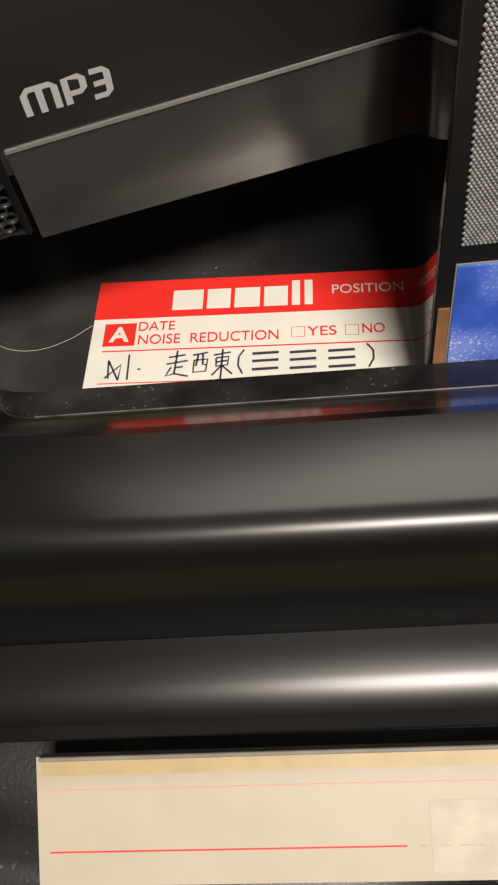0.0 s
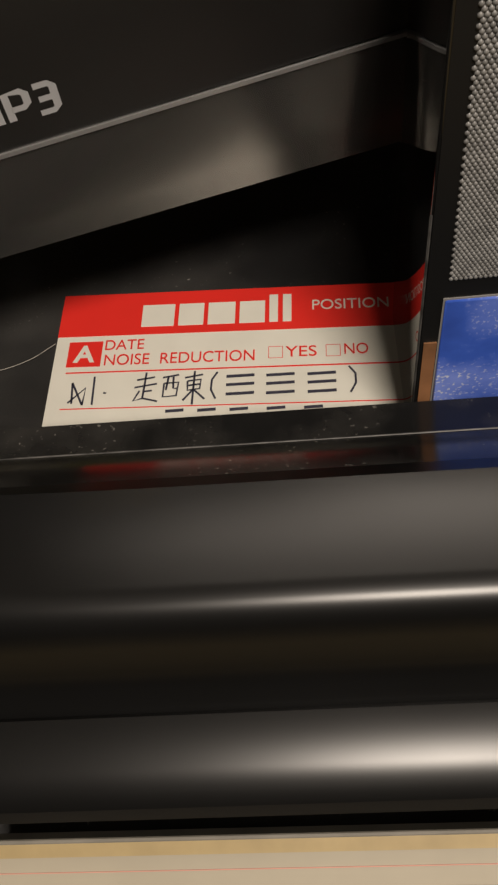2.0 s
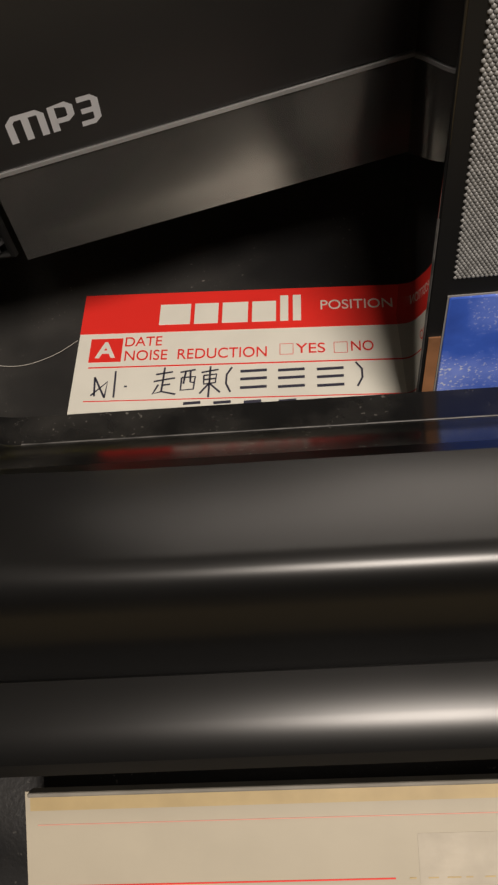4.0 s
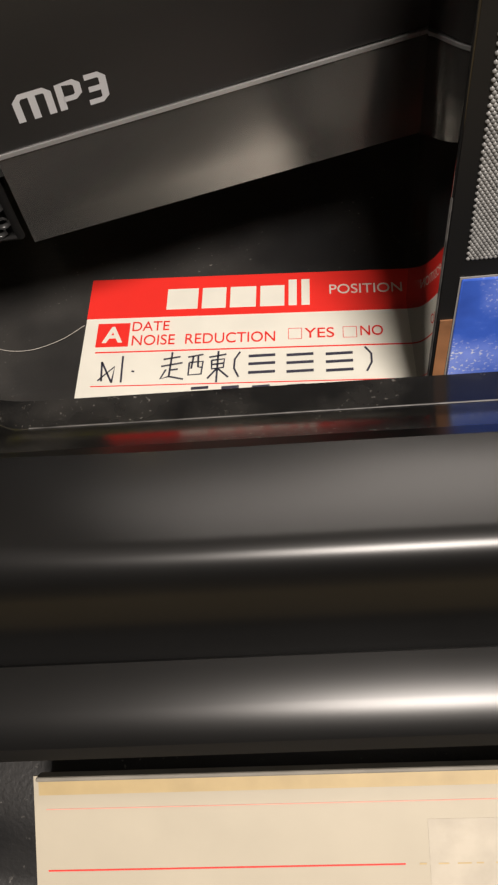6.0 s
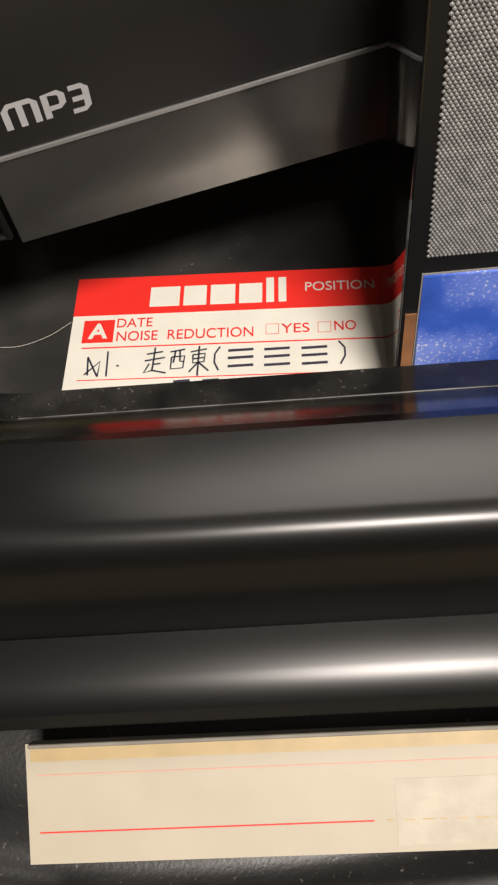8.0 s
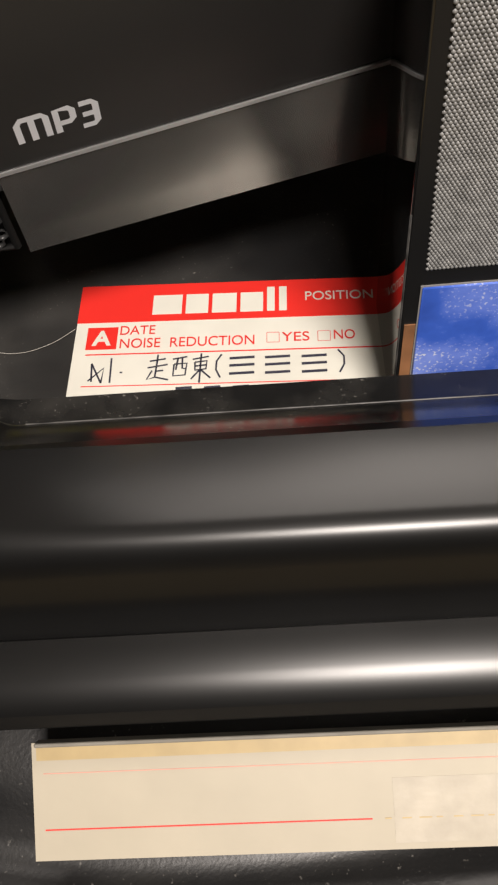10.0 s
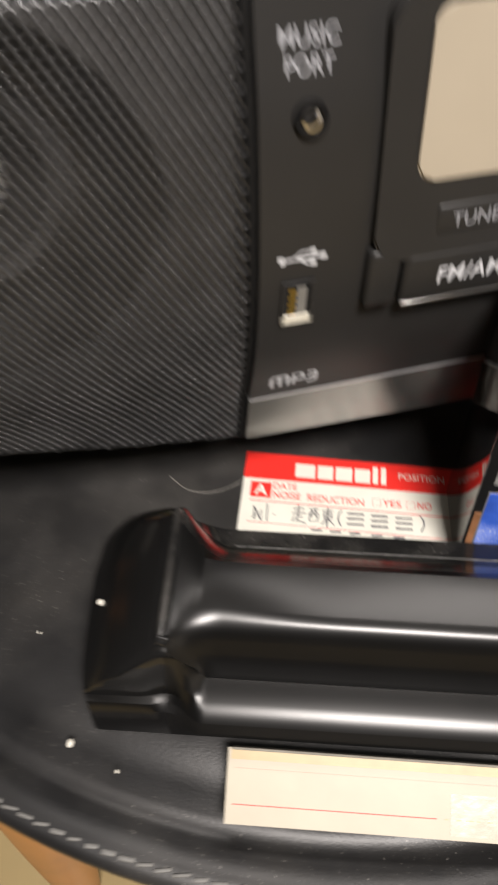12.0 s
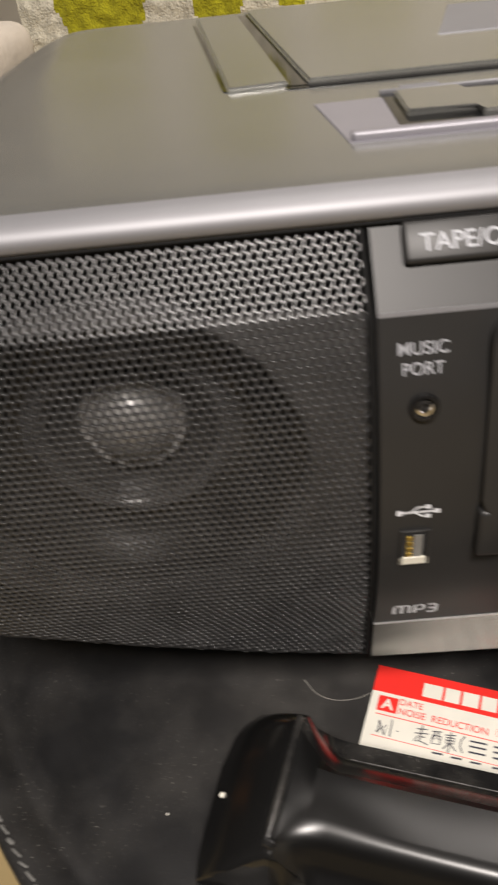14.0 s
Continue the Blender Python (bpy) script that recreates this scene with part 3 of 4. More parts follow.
MP3 = [[(0.0004, 0.0), (0.0004, 0.0040), (0.0011, 0.0049), (0.0044, 0.0049), (0.0050, 0.0043), (0.0050, 0.0)], [(0.0027, 0.0047), (0.0027, 0.0)],
       [(0.0066, 0.0), (0.0066, 0.0049), (0.0086, 0.0049), (0.0092, 0.0043), (0.0092, 0.0026), (0.0086, 0.0020), (0.0069, 0.0020)],
       [(0.0104, 0.0049), (0.0123, 0.0049), (0.0129, 0.0043), (0.0129, 0.0006), (0.0123, 0.0), (0.0104, 0.0)], [(0.0107, 0.00245), (0.0127, 0.00245)]]
ob = put("lettering", mesh_of("lettering", *joined([ribbon(line, 0.00105, 0.00001 * (k % 2)) for k, line in enumerate(MP3)]), M_INK_WHITE), boombox)
ob.matrix_local = on_panel(0.0053, 0.0628, 0.0001)
lettered("MUSIC", 0.0045, 0.1548, 0.0118, 0.0032, M_INK_GREY, boombox, bold=0.01)
lettered("PORT", 0.0055, 0.1500, 0.0098, 0.0032, M_INK_GREY, boombox, bold=0.01)

jack = put("audio_jack", mesh_of("audio_jack", *lathe([(0.0022, -0.004), (0.0022, 0.0004), (0.0026, 0.0009), (0.0034, 0.0009), (0.0038, 0.0)], 32), M_GLOSS_BLACK, 40), boombox, "round metal headphone-size socket")
jack.matrix_local = on_panel(0.0105, 0.1420)
hole = put("socket_sleeve", mesh_of("socket_sleeve", *lathe([(0.0009, 0.0002), (0.0013, 0.0008), (0.0021, 0.0006), (0.0022, -0.001)], 24), M_CHROME, 40), jack, "chrome inner sleeve")

usb = new("usb_port", None)
usb.parent = boombox
usb.matrix_local = on_panel(0.0092, 0.0982) @ Matrix.Diagonal((1.3, 1, 1, 1))
bm = block(-0.0030, 0.0030, -0.0064, 0.0064, -0.0005, 0.0003)
part("opening", bm, M_GLOSS_BLACK, usb)
for b in ((-0.0031, -0.0023, -0.0064, 0.0064), (0.0023, 0.0031, -0.0064, 0.0064), (-0.0031, 0.0031, -0.0066, -0.0038), (-0.0031, 0.0031, 0.0060, 0.0066)):
    part("shell", block(*b, 0.0001, 0.0007, 0.0001, 1), M_USB if b[2] < -0.0065 else M_PANEL, usb)
part("tongue", block(-0.0002, 0.0016, -0.0048, 0.0048, 0.0002, 0.0005), M_TONGUE, usb, "grey contact tongue")
for k in range(4):
    part("contact", block(-0.0017, -0.0004, -0.0036 + 0.0022 * k, -0.0024 + 0.0022 * k, 0.0002, 0.0006), M_GOLD, usb)
# usb trident sign
sign = joined([ribbon([(-0.0045, 0), (0.0045, 0)], 0.0006), ribbon([(-0.002, 0), (0.0, 0.0016), (0.0022, 0.0016)], 0.0005), ribbon([(-0.001, 0), (0.001, -0.0015), (0.0022, -0.0015)], 0.0005),
               ribbon([(-0.0056, 0), (-0.0042, 0)], 0.0017), ribbon([(0.0040, 0), (0.0056, 0)], 0.0014), ribbon([(0.0018, 0.0016), (0.0032, 0.0016)], 0.0013), ribbon([(0.0018, -0.0015), (0.0032, -0.0015)], 0.0013)])
ob = put("usb_sign", mesh_of("usb_sign", *sign, M_INK_WHITE), boombox)
ob.matrix_local = on_panel(0.0098, 0.1108, 0.0003)

# display, tuning key and band key
def panel_block(name, u0, u1, z0, z1, out0, out1, mat, parent, bevel=0.001, label=""):
    cu, cz = (u0 + u1) / 2, (z0 + z1) / 2
    ob = part(name, block(-(u1 - u0) / 2, (u1 - u0) / 2, -(z1 - z0) / 2, (z1 - z0) / 2, out0, out1, bevel, 3), mat, parent, label)
    ob.matrix_local = on_panel(cu, cz, 0)
    return ob


def panel_round(name, u0, u1, z0, z1, out0, out1, rad, mat, parent, label=""):
    w, h = (u1 - u0) / 2, (z1 - z0) / 2
    pts = []
    for cx, cy, a0 in ((w - rad, h - rad, 0), (-w + rad, h - rad, 90), (-w + rad, -h + rad, 180), (w - rad, -h + rad, 270)):
        for i in range(7):
            a = radians(a0 + 15 * i)
            pts.append((cx + rad * math.cos(a), cy + rad * math.sin(a)))
    ob = part(name, slab(pts, out0, out1, 0.0005), mat, parent, label)
    ob.matrix_local = on_panel((u0 + u1) / 2, (z0 + z1) / 2, 0)
    return ob


disp = panel_round("display", 0.0255, 0.130, 0.1075, 0.1640, -0.004, 0.0020, 0.007, M_PANEL, boombox, "glossy black display frame")
panel_round("screen", 0.0335, 0.125, 0.1265, 0.1610, 0.0, 0.0026, 0.004, M_LCD, disp).matrix_local = Matrix.Translation((0.0015, 0.0080, 0))
key = panel_block("tuning_key", 0.0395, 0.067, 0.1125, 0.1205, 0.0, 0.0030, M_PANEL, boombox, 0.0012, "black tuning key")
lettered("TUNE", 0.0435, 0.1150, 0.0115, 0.0032, M_INK_GREY, boombox, 0.0032)
key = panel_block("band_key", 0.0338, 0.083, 0.0945, 0.1090, 0.0, 0.0036, M_PANEL, boombox, 0.0016, "black band key with silver lower edge")
panel_block("key_edge", 0.0343, 0.0825, 0.0939, 0.0951, 0.0, 0.0037, M_STRIP, boombox, 0.0004)
lettered("FM/AM", 0.0425, 0.1000, 0.0165, 0.0048, M_INK_WHITE, boombox, 0.0038, bold=0.01)
panel_block("key_post", 0.0250, 0.0333, 0.0945, 0.1110, -0.002, 0.0030, M_PANEL, boombox, 0.0014)
key = panel_block("tape_key", 0.0070, 0.0382, 0.1714, 0.1815, 0.0, 0.0022, M_PANEL, boombox, 0.0012, "grey-black TAPE/OFF key")
lettered("TAPE/OFF", 0.0108, 0.1745, 0.024, 0.0042, M_INK_GREY, boombox, 0.0024, bold=0.01)

# ---- black moulded case in front ----
case = thing("plastic_case", "black moulded plastic case with scooped front grip on the stool", "case")
MID = [(0.0777, 0.0), (0.0777, 0.0222), (0.0770, 0.0240), (0.0706, 0.0256), (0.0696, 0.0262), (0.0672, 0.0287), (0.0648, 0.0311), (0.0624, 0.0334), (0.0600, 0.0356),
       (0.0574, 0.0378), (0.0440, 0.0377), (0.0419, 0.0374), (0.0400, 0.0364), (0.0387, 0.0346), (0.0376, 0.0325), (0.0360, 0.0284), (0.0345, 0.0256), (0.0326, 0.0240),
       (0.0319, 0.0231), (0.0313, 0.0241), (0.0288, 0.0238), (0.0255, 0.0229), (0.0225, 0.0219), (0.0207, 0.0203), (0.0198, 0.0168), (0.0208, 0.0110), (0.0245, 0.0)]
END = [(0.0800, 0.0), (0.0800, 0.0180), (0.0797, 0.0250), (0.0788, 0.0300), (0.0774, 0.0335), (0.0756, 0.0360), (0.0735, 0.0376), (0.0712, 0.0385), (0.0690, 0.0389),
       (0.0600, 0.0390), (0.0440, 0.0388), (0.0400, 0.0387), (0.0375, 0.0386), (0.0355, 0.0385), (0.0340, 0.0384), (0.0328, 0.0382), (0.0318, 0.0378), (0.0312, 0.0374),
       (0.0308, 0.0368), (0.0304, 0.0362), (0.0300, 0.0330), (0.0293, 0.0270), (0.0284, 0.0190), (0.0262, 0.0184), (0.0243, 0.0166), (0.0238, 0.0100), (0.0245, 0.0)]
X_SLOPE, X_LEFT = -0.0465, -0.0668


def case_point(x, j):
    s = min(1.0, max(0.0, (x + 0.0445) / (0.0135 if j < 17 else 0.0125 if j < 18 else 0.0110 if j < 19 else 0.0095)))
    w = math.sin(s * math.pi / 2) if j < 18 else s * s * (3 - 2 * s)
    flat_s = min(1.0, max(0.0, (x + 0.0445) / 0.045))
    y = END[j][0] + (MID[j][0] - END[j][0]) * w
    z = END[j][1] + (MID[j][1] - END[j][1]) * (flat_s * flat_s * (3 - 2 * flat_s) if j in (9, 10) else w)
    if x < X_SLOPE:
        q = min(1.0, (X_SLOPE - x) / (X_SLOPE - X_LEFT))
        top = 0.0390 - 0.0205 * (0.45 * q * q + 0.55 * q)
        if z > 0.0115:
            z = z if z < 0.0182 else 0.0182 + (z - 0.0182) * (top - 0.0182) / (0.0390 - 0.0182)
            front = max(0.0, min(1.0, (0.05 - y) / 0.02))
            moved = y - 0.0060 * q * front
            if j <= 21:
                moved = max(moved, min(y, 0.0274 + 0.0002 * (21 - j)))
            elif j == 22:
                moved = max(moved, 0.0272)
            elif j == 23:
                moved = max(moved, 0.0254)
            else:
                moved = y
            y = moved + 0.004 * q * max(0.0, min(1.0, (y - 0.05) / 0.02))
        if x < X_LEFT:
            z *= 0.12
        x += q * (-0.0008 - 0.0048 * (y - 0.022) / 0.06 + 0.0045 * min(1.0, abs(y - 0.0525) / 0.031) ** 6 + 0.0050 * max(0.0, (y - 0.0525) / 0.031) ** 2)
    return Vector((x, y, z))


def case_part(name, xs, j0, j1, mat, label="", cap=False):
    verts, faces = [], []
    k = j1 - j0 + 1
    for x in xs:
        verts += [case_point(x, j) for j in range(j0, j1 + 1)]
    for i in range(len(xs) - 1):
        for q in range(k - 1):
            faces.append((i * k + q, i * k + q + 1, (i + 1) * k + q + 1, (i + 1) * k + q))
    if cap:
        faces.append(tuple(range(k)))
    return put(name, mesh_of(name, verts, faces, mat, 34), case, label)


xs_end = [X_LEFT - 0.0006, X_LEFT, -0.064, -0.060, -0.056, -0.052, -0.049, X_SLOPE, -0.0455, -0.0450]
xs_mid = [-0.0450] + [-0.0445 + 0.0135 * i / 16 for i in range(17)] + [-0.0285, -0.026, -0.023, -0.02, -0.016, -0.012, -0.006, 0.0, 0.03, 0.06, 0.09, 0.13]
case_part("end_cap", xs_end, 0, 22, M_CASE_END, "glossy black sloping end", True)
case_part("end_plinth", xs_end, 22, 26, M_CASE, "satin black foot of the sloping end", True)
case_part("back_ledge", xs_mid, 0, 8, M_CASE_GLOSS, "glossy black rear ledge")
case_part("top_panel", xs_mid, 8, 18, M_CASE, "satin black top with rolled edge")
case_part("front_ridge", xs_mid, 18, 23, M_CASE, "satin black rounded front ridge")
case_part("skirt", xs_mid, 23, 26, M_MATT, "matt black lower skirt")
v, f = tube([(-0.0462, 0.073, 0.0388), (-0.0462, 0.0345, 0.0387)], 0.0012, 8)
put("hinge_bar", mesh_of("hinge_bar", v, f, M_CASE_GLOSS, 60), case)
v, f = tube([(-0.0444, 0.0715, 0.0389), (-0.0444, 0.0500, 0.0389), (-0.0444, 0.0360, 0.0386), (-0.0436, 0.0340, 0.0378)], 0.00028, 6)
put("seam", mesh_of("seam", v, f, M_MATT, 60), case, "thin black seam beside the hinge")
v, f = tube([(-0.0466, 0.0345, 0.0384), (-0.0440, 0.0338, 0.0384)], 0.0016, 8)
put("hinge_pin", mesh_of("hinge_pin", v, f, M_CASE_GLOSS, 60), case)
# thin pale rod painted in for the highlight along the ledge's edge
v, f = tube([(-0.030, 0.0703, 0.0258), (-0.02, 0.0703, 0.0258), (0.05, 0.0703, 0.0258), (0.125, 0.0703, 0.0258)], 0.00016, 6)
put("ledge_highlight", mesh_of("ledge_highlight", v, f, M_EDGE_SHINE, 60), case, "highlight on the ledge's edge, drawn as a thin pale rod")
me = bpy.data.meshes.new("case_end"); bm = block(0.128, 0.131, 0.019, 0.0775, 0, 0.024, 0.001); bm.to_mesh(me); bm.free(); me.materials.append(M_CASE)
put("end_wall", me, case)

# ---- paper label card with red band ----
label = thing("label_card", "white and red cassette label card with pen writing on the stool", "label card", Matrix.Translation((-0.030, 0.125, 0.0)) @ pose(0, 0, 0, 0, 0, -2.6))


def flat(name, x0, x1, y0, y1, z0, z1, mat, parent, label_=""):
    return part(name, block(x0, x1, y0, y1, z0, z1), mat, parent, label_, None)


flat("paper", 0, 0.102, -0.044, 0, 0.0004, 0.0008, M_PAPER, label)
flat("red_band", 0, 0.102, -0.0112, -0.00002, 0.0008, 0.00092, M_RED, label, "red header band")
# the maker's mark: plain white blocks
for x0, w, h in ((0.0175, 0.0069, 0.0058), (0.0253, 0.0053, 0.0058), (0.0315, 0.0057, 0.0058), (0.0381, 0.0053, 0.0058), (0.0443, 0.0018, 0.0073), (0.0471, 0.0018, 0.0073)):
    bm = block(x0, x0 + w, -0.0093, -0.0093 + h, 0.0009, 0.00102, 0.00005, 1)
    part("mark", bm, M_PAPER, label, "", None)


def on_card(text, x, y, w, h, mat, bold=0.0):
    ob = put("lettering", text_mesh(text, w, h, mat, 0.00004, bold), label)
    ob.location = (x, y, 0.00100)
    return ob


on_card("POSITION", 0.0532, -0.0065, 0.0156, 0.0026, M_PAPER)
flat("square", 0.0028, 0.0099, -0.0190, -0.0127, 0.0008, 0.00095, M_RED, label)
on_card("A", 0.0041, -0.0180, 0.0045, 0.0043, M_PAPER, 0.03)
on_card("DATE", 0.0105, -0.0150, 0.0081, 0.0025, M_RED)
on_card("NOISE  REDUCTION", 0.0107, -0.0189, 0.0308, 0.0027, M_RED)
on_card("YES", 0.0477, -0.0183, 0.0062, 0.0026, M_RED)
on_card("NO", 0.0594, -0.0181, 0.0047, 0.0026, M_RED)
for x0 in (0.0443, 0.0558):
    sq = joined([ribbon([(x0, -0.0184), (x0 + 0.0028, -0.0184)], 0.00012), ribbon([(x0, -0.0156), (x0 + 0.0028, -0.0156)], 0.00012), ribbon([(x0, -0.0184), (x0, -0.0156)], 0.00012), ribbon([(x0 + 0.0028, -0.0184), (x0 + 0.0028, -0.0156)], 0.00012)])
    ob = put("tick_box", mesh_of("tick_box", *sq, M_RED), label)
    ob.location.z = 0.00092
for y0, th in ((-0.0206, 0.0003), (-0.0293, 0.0002)):
    flat("rule", 0.003, 0.0995, y0, y0 + th, 0.0008, 0.00090, M_RED, label)
# pen writing: side and number, a short title, then bars
INK = 0.00042
strokes = {
    "pen_number": [[(0.0026, -0.0242), (0.0030, -0.0292)], [(0.0026, -0.0242), (0.0052, -0.0296)], [(0.0022, -0.0290), (0.0055, -0.0255), (0.0052, -0.0296)], [(0.0070, -0.0228), (0.0072, -0.0296)], [(0.0092, -0.0268), (0.0098, -0.0269)]],
    "pen_title": [
        [(0.0150, -0.0240), (0.0190, -0.0234)], [(0.0170, -0.0222), (0.0168, -0.0256)], [(0.0146, -0.0258), (0.0196, -0.0250)], [(0.0168, -0.0256), (0.0166, -0.0284)], [(0.0168, -0.0268), (0.0186, -0.0266)], [(0.0158, -0.0266), (0.0146, -0.0290), (0.0166, -0.0284), (0.0200, -0.0292)],
        [(0.0208, -0.0236), (0.0244, -0.0230)], [(0.0212, -0.0250), (0.0211, -0.0282), (0.0241, -0.0280), (0.0244, -0.0248), (0.0212, -0.0250)], [(0.0221, -0.0234), (0.0217, -0.0266)], [(0.0232, -0.0233), (0.0233, -0.0262), (0.0241, -0.0263)],
        [(0.0258, -0.0238), (0.0298, -0.0231)], [(0.0264, -0.0246), (0.0265, -0.0268), (0.0292, -0.0265), (0.0294, -0.0243), (0.0264, -0.0246)], [(0.0265, -0.0257), (0.0292, -0.0254)], [(0.0279, -0.0222), (0.0277, -0.0302)], [(0.0276, -0.0268), (0.0256, -0.0292)], [(0.0280, -0.0268), (0.0304, -0.0290)]],
    "pen_bracket": [[(0.0330, -0.0226), (0.0318, -0.0245), (0.0317, -0.0268), (0.0328, -0.0290)], [(0.0618, -0.0222), (0.0632, -0.0240), (0.0632, -0.0262), (0.0620, -0.0284)]],
    "pen_bars": [[(x, y), (x + 0.0062, y + 0.0002)] for x in (0.0350, 0.0438, 0.0528) for y in (-0.0238, -0.0258, -0.0280)] + [[(x, -0.0316), (x + 0.004, -0.0314)] for x in (0.022, 0.029, 0.036, 0.044, 0.052)],
}
def inked(line, number=False):
    """Writing drawn at its place on the card."""
    return [(x + 0.0022 if number else 0.0045 + 0.9 * x, y + 0.0012) for x, y in line]


for line in strokes.pop("pen_bars"):
    put("pen_bar", mesh_of("pen_bar", *ribbon(inked(line), 0.0007), M_PEN), label).location.z = 0.00096
for name, lines in strokes.items():
    for line in lines:
        put("pen_stroke", mesh_of("pen_stroke", *ribbon(inked(line, name == "pen_number"), INK), M_PEN), label).location.z = 0.00096

# ---- cream index card in front of the case ----
card = thing("index_card", "cream card with yellowed tape strip and red rules", "card", Matrix.Translation((-0.0283, 0.0026, 0.0006)) @ pose(0, 0, 0, 28, 0, -0.3))
part("sheet", block(0, 0.102, -0.0002, 0.0186, 0.0, 0.0004), M_CREAM, card, "", None)
part("fold", block(0.0010, 0.102, 0.0184, 0.0191, 0.0, 0.0026, 0.0003, 2), M_FOLD, card, "pale folded edge", None)
part("tape_strip", block(0.0008, 0.102, 0.0158, 0.0184, 0.0004, 0.0006), M_TAN, card, "yellowed adhesive strip", None)
part("rule", block(0.0018, 0.085, 0.0136, 0.01372, 0.0004, 0.0005), M_FAINT, card, "", None)
part("rule", block(0.0018, 0.0545, 0.0046, 0.0048, 0.0004, 0.0005), M_RED, card, "", None)
for k in range(16):
    x0 = 0.0565 + 0.0027 * k
    part("worn_rule", block(x0, x0 + 0.0010 + 0.0005 * (k % 3), 0.0046, 0.0048, 0.0004, 0.0005), M_TAN, card, "", None)
part("clear_tape", block(0.058, 0.1015, 0.0008, 0.0110, 0.00042, 0.00046), M_TAPE, card, "glossy clear tape patch", None)

# ---- small upright speaker beside the label ----
ps = thing("portable_speaker", "small glossy black upright speaker with grey mesh and blue sticker", "portable speaker", Matrix.Translation((0.0386, 0.0835, 0)) @ pose(0, 0, 0, 0, -1.6, -0.5) @ Matrix.Translation((-0.038, -0.0825, 0)))
SX0, SX1, SY0, SY1, SZ0, SZ1 = 0.0380, 0.108, 0.0825, 0.1120, 0.0012, 0.0965
part("housing", block(SX0, SX1, SY0, SY1, SZ0, SZ1, 0.0005, 3), M_POLISHED, ps, "glossy black housing")
# pale strip puts the front corner's shine into its colour
part("edge", block(SX0 - 0.0001, SX0 + 0.0003, SY0 - 0.0001, SY0 + 0.0003, SZ0, SZ1 - 0.040, 0.0002, 1), M_EDGE_SHINE, ps, "shine on the front corner, drawn as a thin pale strip")
part("front_frame", block(SX0 + 0.0004, SX1, SY0 - 0.00012, SY0 + 0.001, SZ0 + 0.0002, SZ1 - 0.001), M_FRAME, ps, "satin black front frame")
# pale bar carries the bright highlight of the clear top edge
part("top_highlight", block(SX0, SX1, SY0, SY0 + 0.004, SZ1 - 0.001, SZ1 + 0.0008, 0.0006, 2), M_CLEAR, ps, "top edge with its highlight painted pale")
verts, faces = [], []
P = 0.00066
for r in range(int(0.049 / (P * 0.866))):
    for c in range(int(0.064 / P)):
        x = 0.0416 - 0.0008 * r * P * 0.866 / 0.04 + P * (c + 0.5 * (r % 2))
        z = 0.0445 + P * 0.866 * r
        o = len(verts)
        for rad, out in ((0.54, 0.00018), (0.36, 0.00036)):
            for k in range(6):
                a = math.pi / 6 + k * math.pi / 3
                verts.append((x + rad * P * math.cos(a), SY0 - out, z + rad * P * math.sin(a)))
        verts.append((x, SY0 - 0.00041, z))
        for k in range(6):
            j = (k + 1) % 6
            faces.append((o + k, o + j, o + 6 + j, o + 6 + k))
            faces.append((o + 6 + k, o + 6 + j, o + 12))
put("mesh_cover", mesh_of("mesh_cover", verts, faces, M_CLOTH, 60), ps, "grey woven mesh cover")
M_BLUE = material("blue_sky_print", (0.06, 0.16, 0.80), 0.18, vary=0.4, scale=60)
dusty(M_BLUE, 1.0, 1500, (0.75, 0.8, 0.95), 60, 0.58, 0.66, 0.3)
part("sticker", block(0.0412, 0.105, SY0 - 0.0006, SY0 - 0.0001, 0.004, 0.0402, 0.0002, 1), M_BLUE, ps, "blue glittering sticker")
part("sticker_edge", block(0.0409, 0.1054, SY0 - 0.0003, SY0 - 0.00005, 0.0036, 0.0405), M_CLEAR, ps)
part("side_print", block(0.0388, 0.0408, SY0 - 0.0004, SY0 - 0.0001, 0.004, 0.0305), M_ORANGE, ps, "strip of orange print")

# ---- far things ----
M_PILE = material("cream_pile", (0.66, 0.62, 0.50), 0.95, vary=0.2, scale=110, bump=0.003, bump_scale=420)
M_LIME = material("lime_pile", (0.40, 0.37, 0.012), 0.95, vary=0.25, scale=110, bump=0.003, bump_scale=420)
rug = thing("shaggy_rug", "cream shaggy rug with lime-green blots hung over a rail", "rug")
BLOTS = ((-0.440, 0.112, 0.052, 0.070), (-0.298, 0.15, 0.030, 0.07), (-0.226, 0.155, 0.036, 0.045), (-0.15, 0.22, 0.05, 0.05), (-0.47, 0.30, 0.08, 0.06), (-0.45, -0.06, 0.06, 0.05), (-0.20, 0.02, 0.05, 0.06), (0.0, 0.12, 0.06, 0.07), (-0.28, 0.36, 0.06, 0.05), (0.05, 0.32, 0.07, 0.06))
nx, nz = 190, 130
verts, faces = [], []
for iz in range(nz + 1):
    for ix in range(nx + 1):
        x, z = -0.545 + 0.71 * ix / nx, -0.12 + 0.56 * iz / nz
        q = Vector((x * 80, z * 80, 0.3))
        verts.append((x, 0.80 - 0.004 * noise.noise(q) - 0.002 * noise.noise(q * 2.3) + 0.02 * math.sin(x * 9), z))
for iz in range(nz):
    for ix in range(nx):
        a = iz * (nx + 1) + ix
        faces.append((a, a + 1, a + nx + 2, a + nx + 1))
me = mesh_of("shag", verts, faces, M_PILE, 180)
me.materials.append(M_LIME)
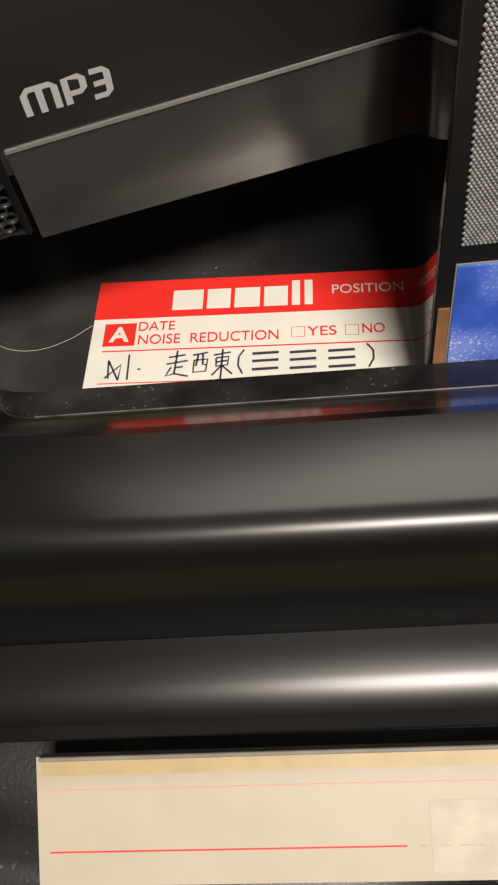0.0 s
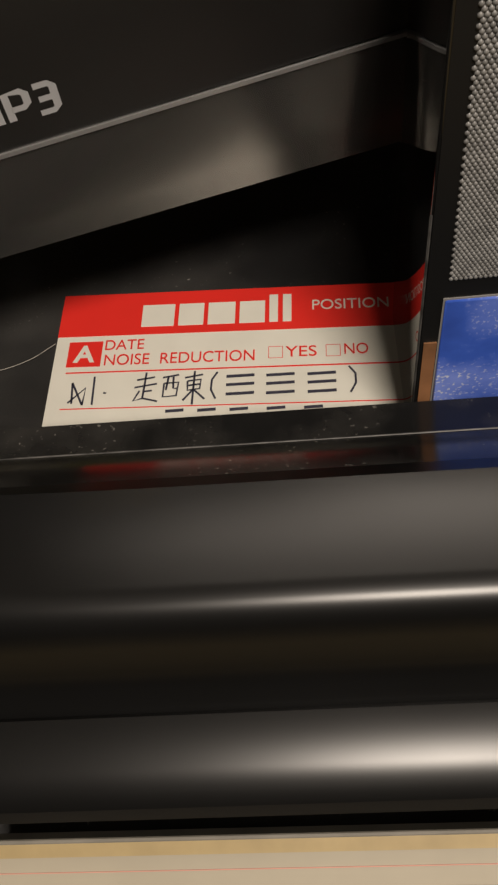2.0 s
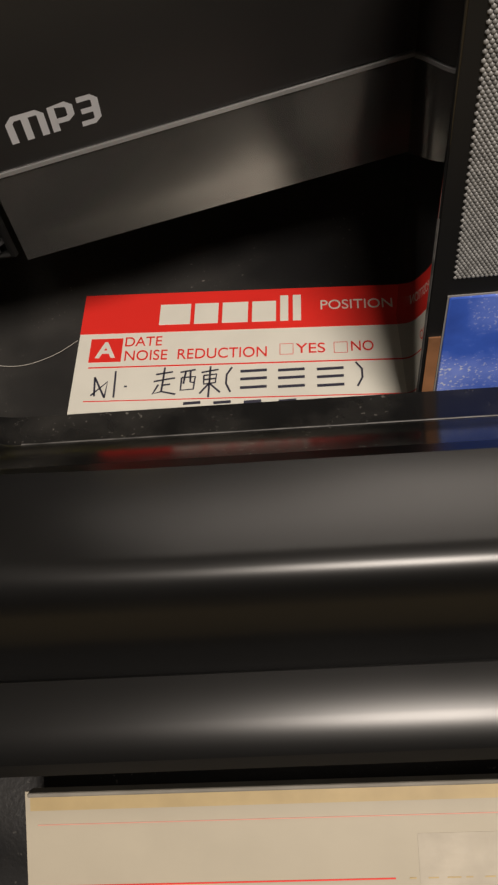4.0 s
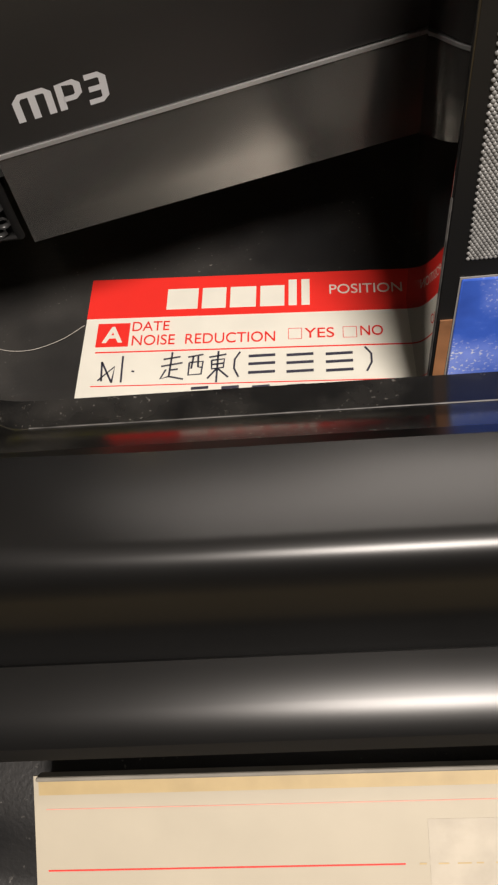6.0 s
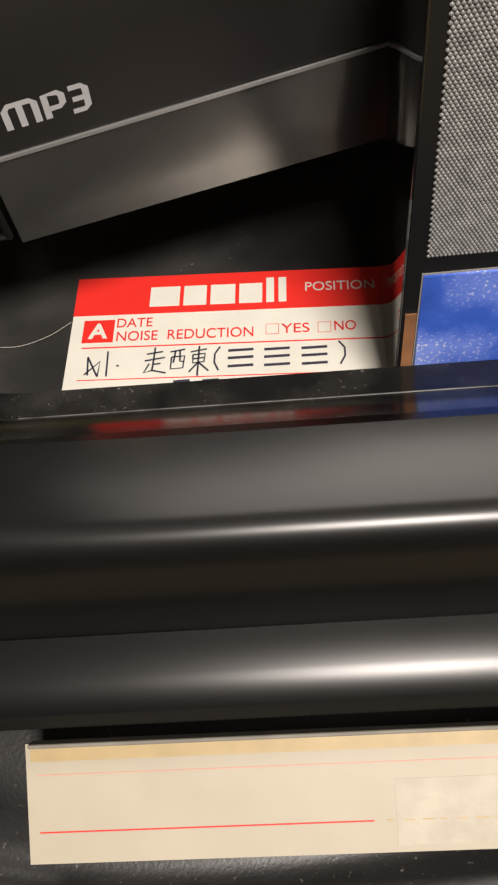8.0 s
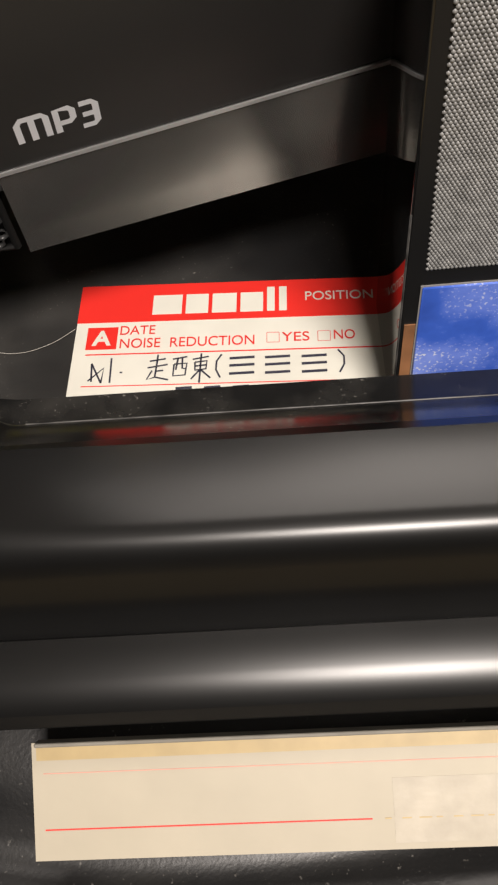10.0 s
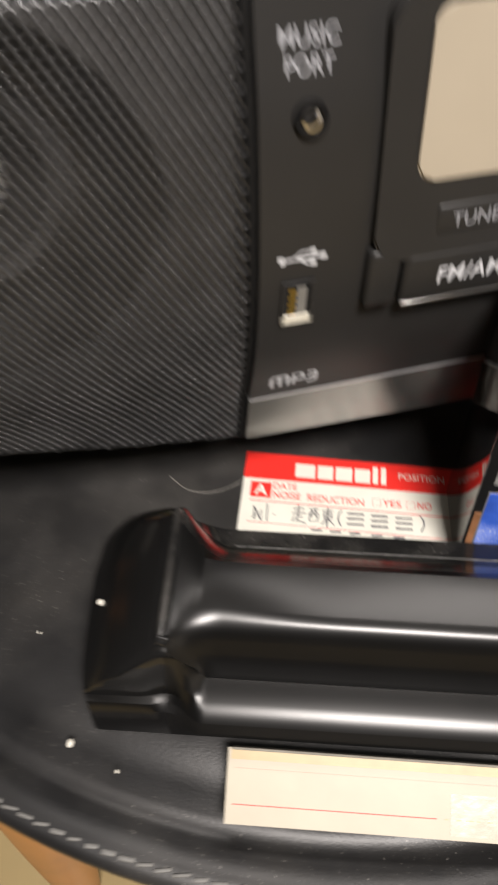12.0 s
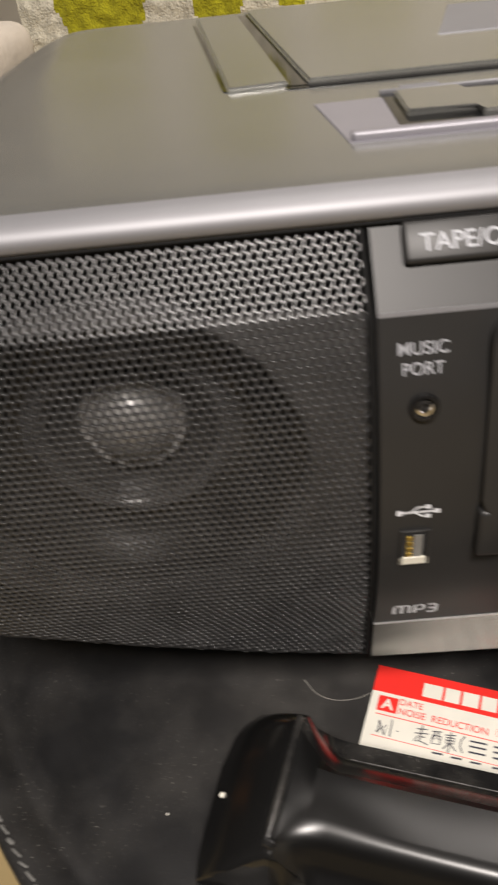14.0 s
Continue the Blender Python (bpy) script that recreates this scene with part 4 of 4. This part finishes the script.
for pl in me.polygons:
    c = pl.center
    d = min(((c.x - bx) / rx) ** 2 + ((c.z - bz) / rz) ** 2 for bx, bz, rx, rz in BLOTS)
    if d + 0.7 * noise.noise(Vector((c.x * 30, c.z * 30, 5))) < 1:
        pl.material_index = 1
put("shag", me, rug)
part("backing", block(-0.545, 0.165, 0.835, 0.85, -0.12, 0.44), M_PILE, rug)
part("rail", block(-0.53, 0.16, 0.852, 0.875, 0.30, 0.33, 0.004), M_WOOD, rug)
for x0 in (-0.50, 0.05):
    part("post", block(x0, x0 + 0.03, 0.852, 0.875, FLOOR_Z, 0.30, 0.003), M_WOOD, rug)
table = thing("side_table", "low black side table with wooden legs", "side table")
part("tabletop", block(-1.16, -0.405, 0.50, 0.70, 0.045, 0.073, 0.004), M_PANEL, table)
for x0 in (-1.14, -0.45):
    for y0 in (0.52, 0.655):
        part("leg", block(x0, x0 + 0.03, y0, y0 + 0.03, FLOOR_Z, 0.045, 0.003), M_WOOD, table)
v, f = tube([(-0.70, 0.56, 0.0885), (-0.408, 0.55, 0.0885)], 0.0155, 20)
tagged(put("metal_tube", mesh_of("metal_tube", v, f, material("brushed_metal", (0.75, 0.75, 0.74), 0.4, 0.5, vary=0.35, scale=70), 40), None), "short chrome tube lying on the side table", "tube")
tagged(part("folded_cloth", block(-0.95, -0.452, 0.595, 0.695, 0.0732, 0.128, 0.020, 4), M_CLOTH_BEIGE, None), "folded beige cloth on the side table", "cloth")
mat = thing("floor_rug", "cream shaggy floor rug with an olive-green border", "rug")
part("pile", block(-1.0, -0.435, 0.300, 0.78, FLOOR_Z, FLOOR_Z + 0.016, 0.006, 2), M_PILE, mat)
part("border", block(-1.0, -0.434, 0.284, 0.300, FLOOR_Z, FLOOR_Z + 0.010, 0.004, 2), M_LIME, mat, "olive-green border")

# ---- small litter on the stool ----
for i, (x, y, r) in enumerate(((-0.072, 0.020, 0.0012), (-0.058, 0.0135, 0.0005), (-0.088, 0.052, 0.0004), (-0.066, 0.055, 0.0))):
    if r:
        bm = bmesh.new()
        bmesh.ops.create_icosphere(bm, subdivisions=1, radius=r)
        for w in bm.verts:
            w.co = Vector((w.co.x * 0.8, w.co.y * 1.25, w.co.z * 0.6 + r * 0.55)) * (1 + 0.25 * noise.noise(w.co * 3000))
        ob = part("crumb", bm, M_CRUMB, None, "", 60)
        ob.location = (x, y, 0)
        tagged(ob, "pale crumb on the black seat", "crumb", "crumbs on the seat")
bm = bmesh.new()
bmesh.ops.create_icosphere(bm, subdivisions=1, radius=0.0011)
ob = part("crumb", bm, M_CRUMB, None, "", 60)
ob.location = case_point(-0.0640, 10) + Vector((0, 0.009, 0.0006))
tagged(ob, "white crumb stuck on the black case", "crumb")
FIBRE = [(-0.056, 0.1125, 0.0005), (-0.050, 0.1075, 0.0008), (-0.043, 0.1065, 0.0006), (-0.036, 0.1085, 0.0009), (-0.031, 0.1125, 0.0005)]
v, f = tube([tuple(curve_table([(k, q[a]) for k, q in enumerate(FIBRE)], i / 6) for a in range(3)) for i in range(25)], 0.00007, 5)
tagged(put("fibre", mesh_of("fibre", v, f, M_FIBRE, 60), None), "thin pale fibre lying on the seat", "fibre")

# ---- floor tiles ----
TILE, TURN = 0.30, 35.0
tm = block(-TILE / 2 + 0.0015, TILE / 2 - 0.0015, -TILE / 2 + 0.0015, TILE / 2 - 0.0015, -0.008, 0.0, 0.001, 1)
me_tile = bpy.data.meshes.new("tile"); tm.to_mesh(me_tile); tm.free(); me_tile.materials.append(M_FLOOR)
for i in range(-9, 12):
    for k in range(-9, 12):
        p = pose(0, 0, 0, 0, 0, TURN) @ Vector((-0.100 + TILE * (i + 0.5), 0.442 + TILE * (k + 0.5), 0))
        if -2.0 < p.x < 2.2 and -1.45 < p.y < 2.4:
            put("tile", me_tile, floor).matrix_local = pose(p.x, p.y, FLOOR_Z, 0, 0, TURN)
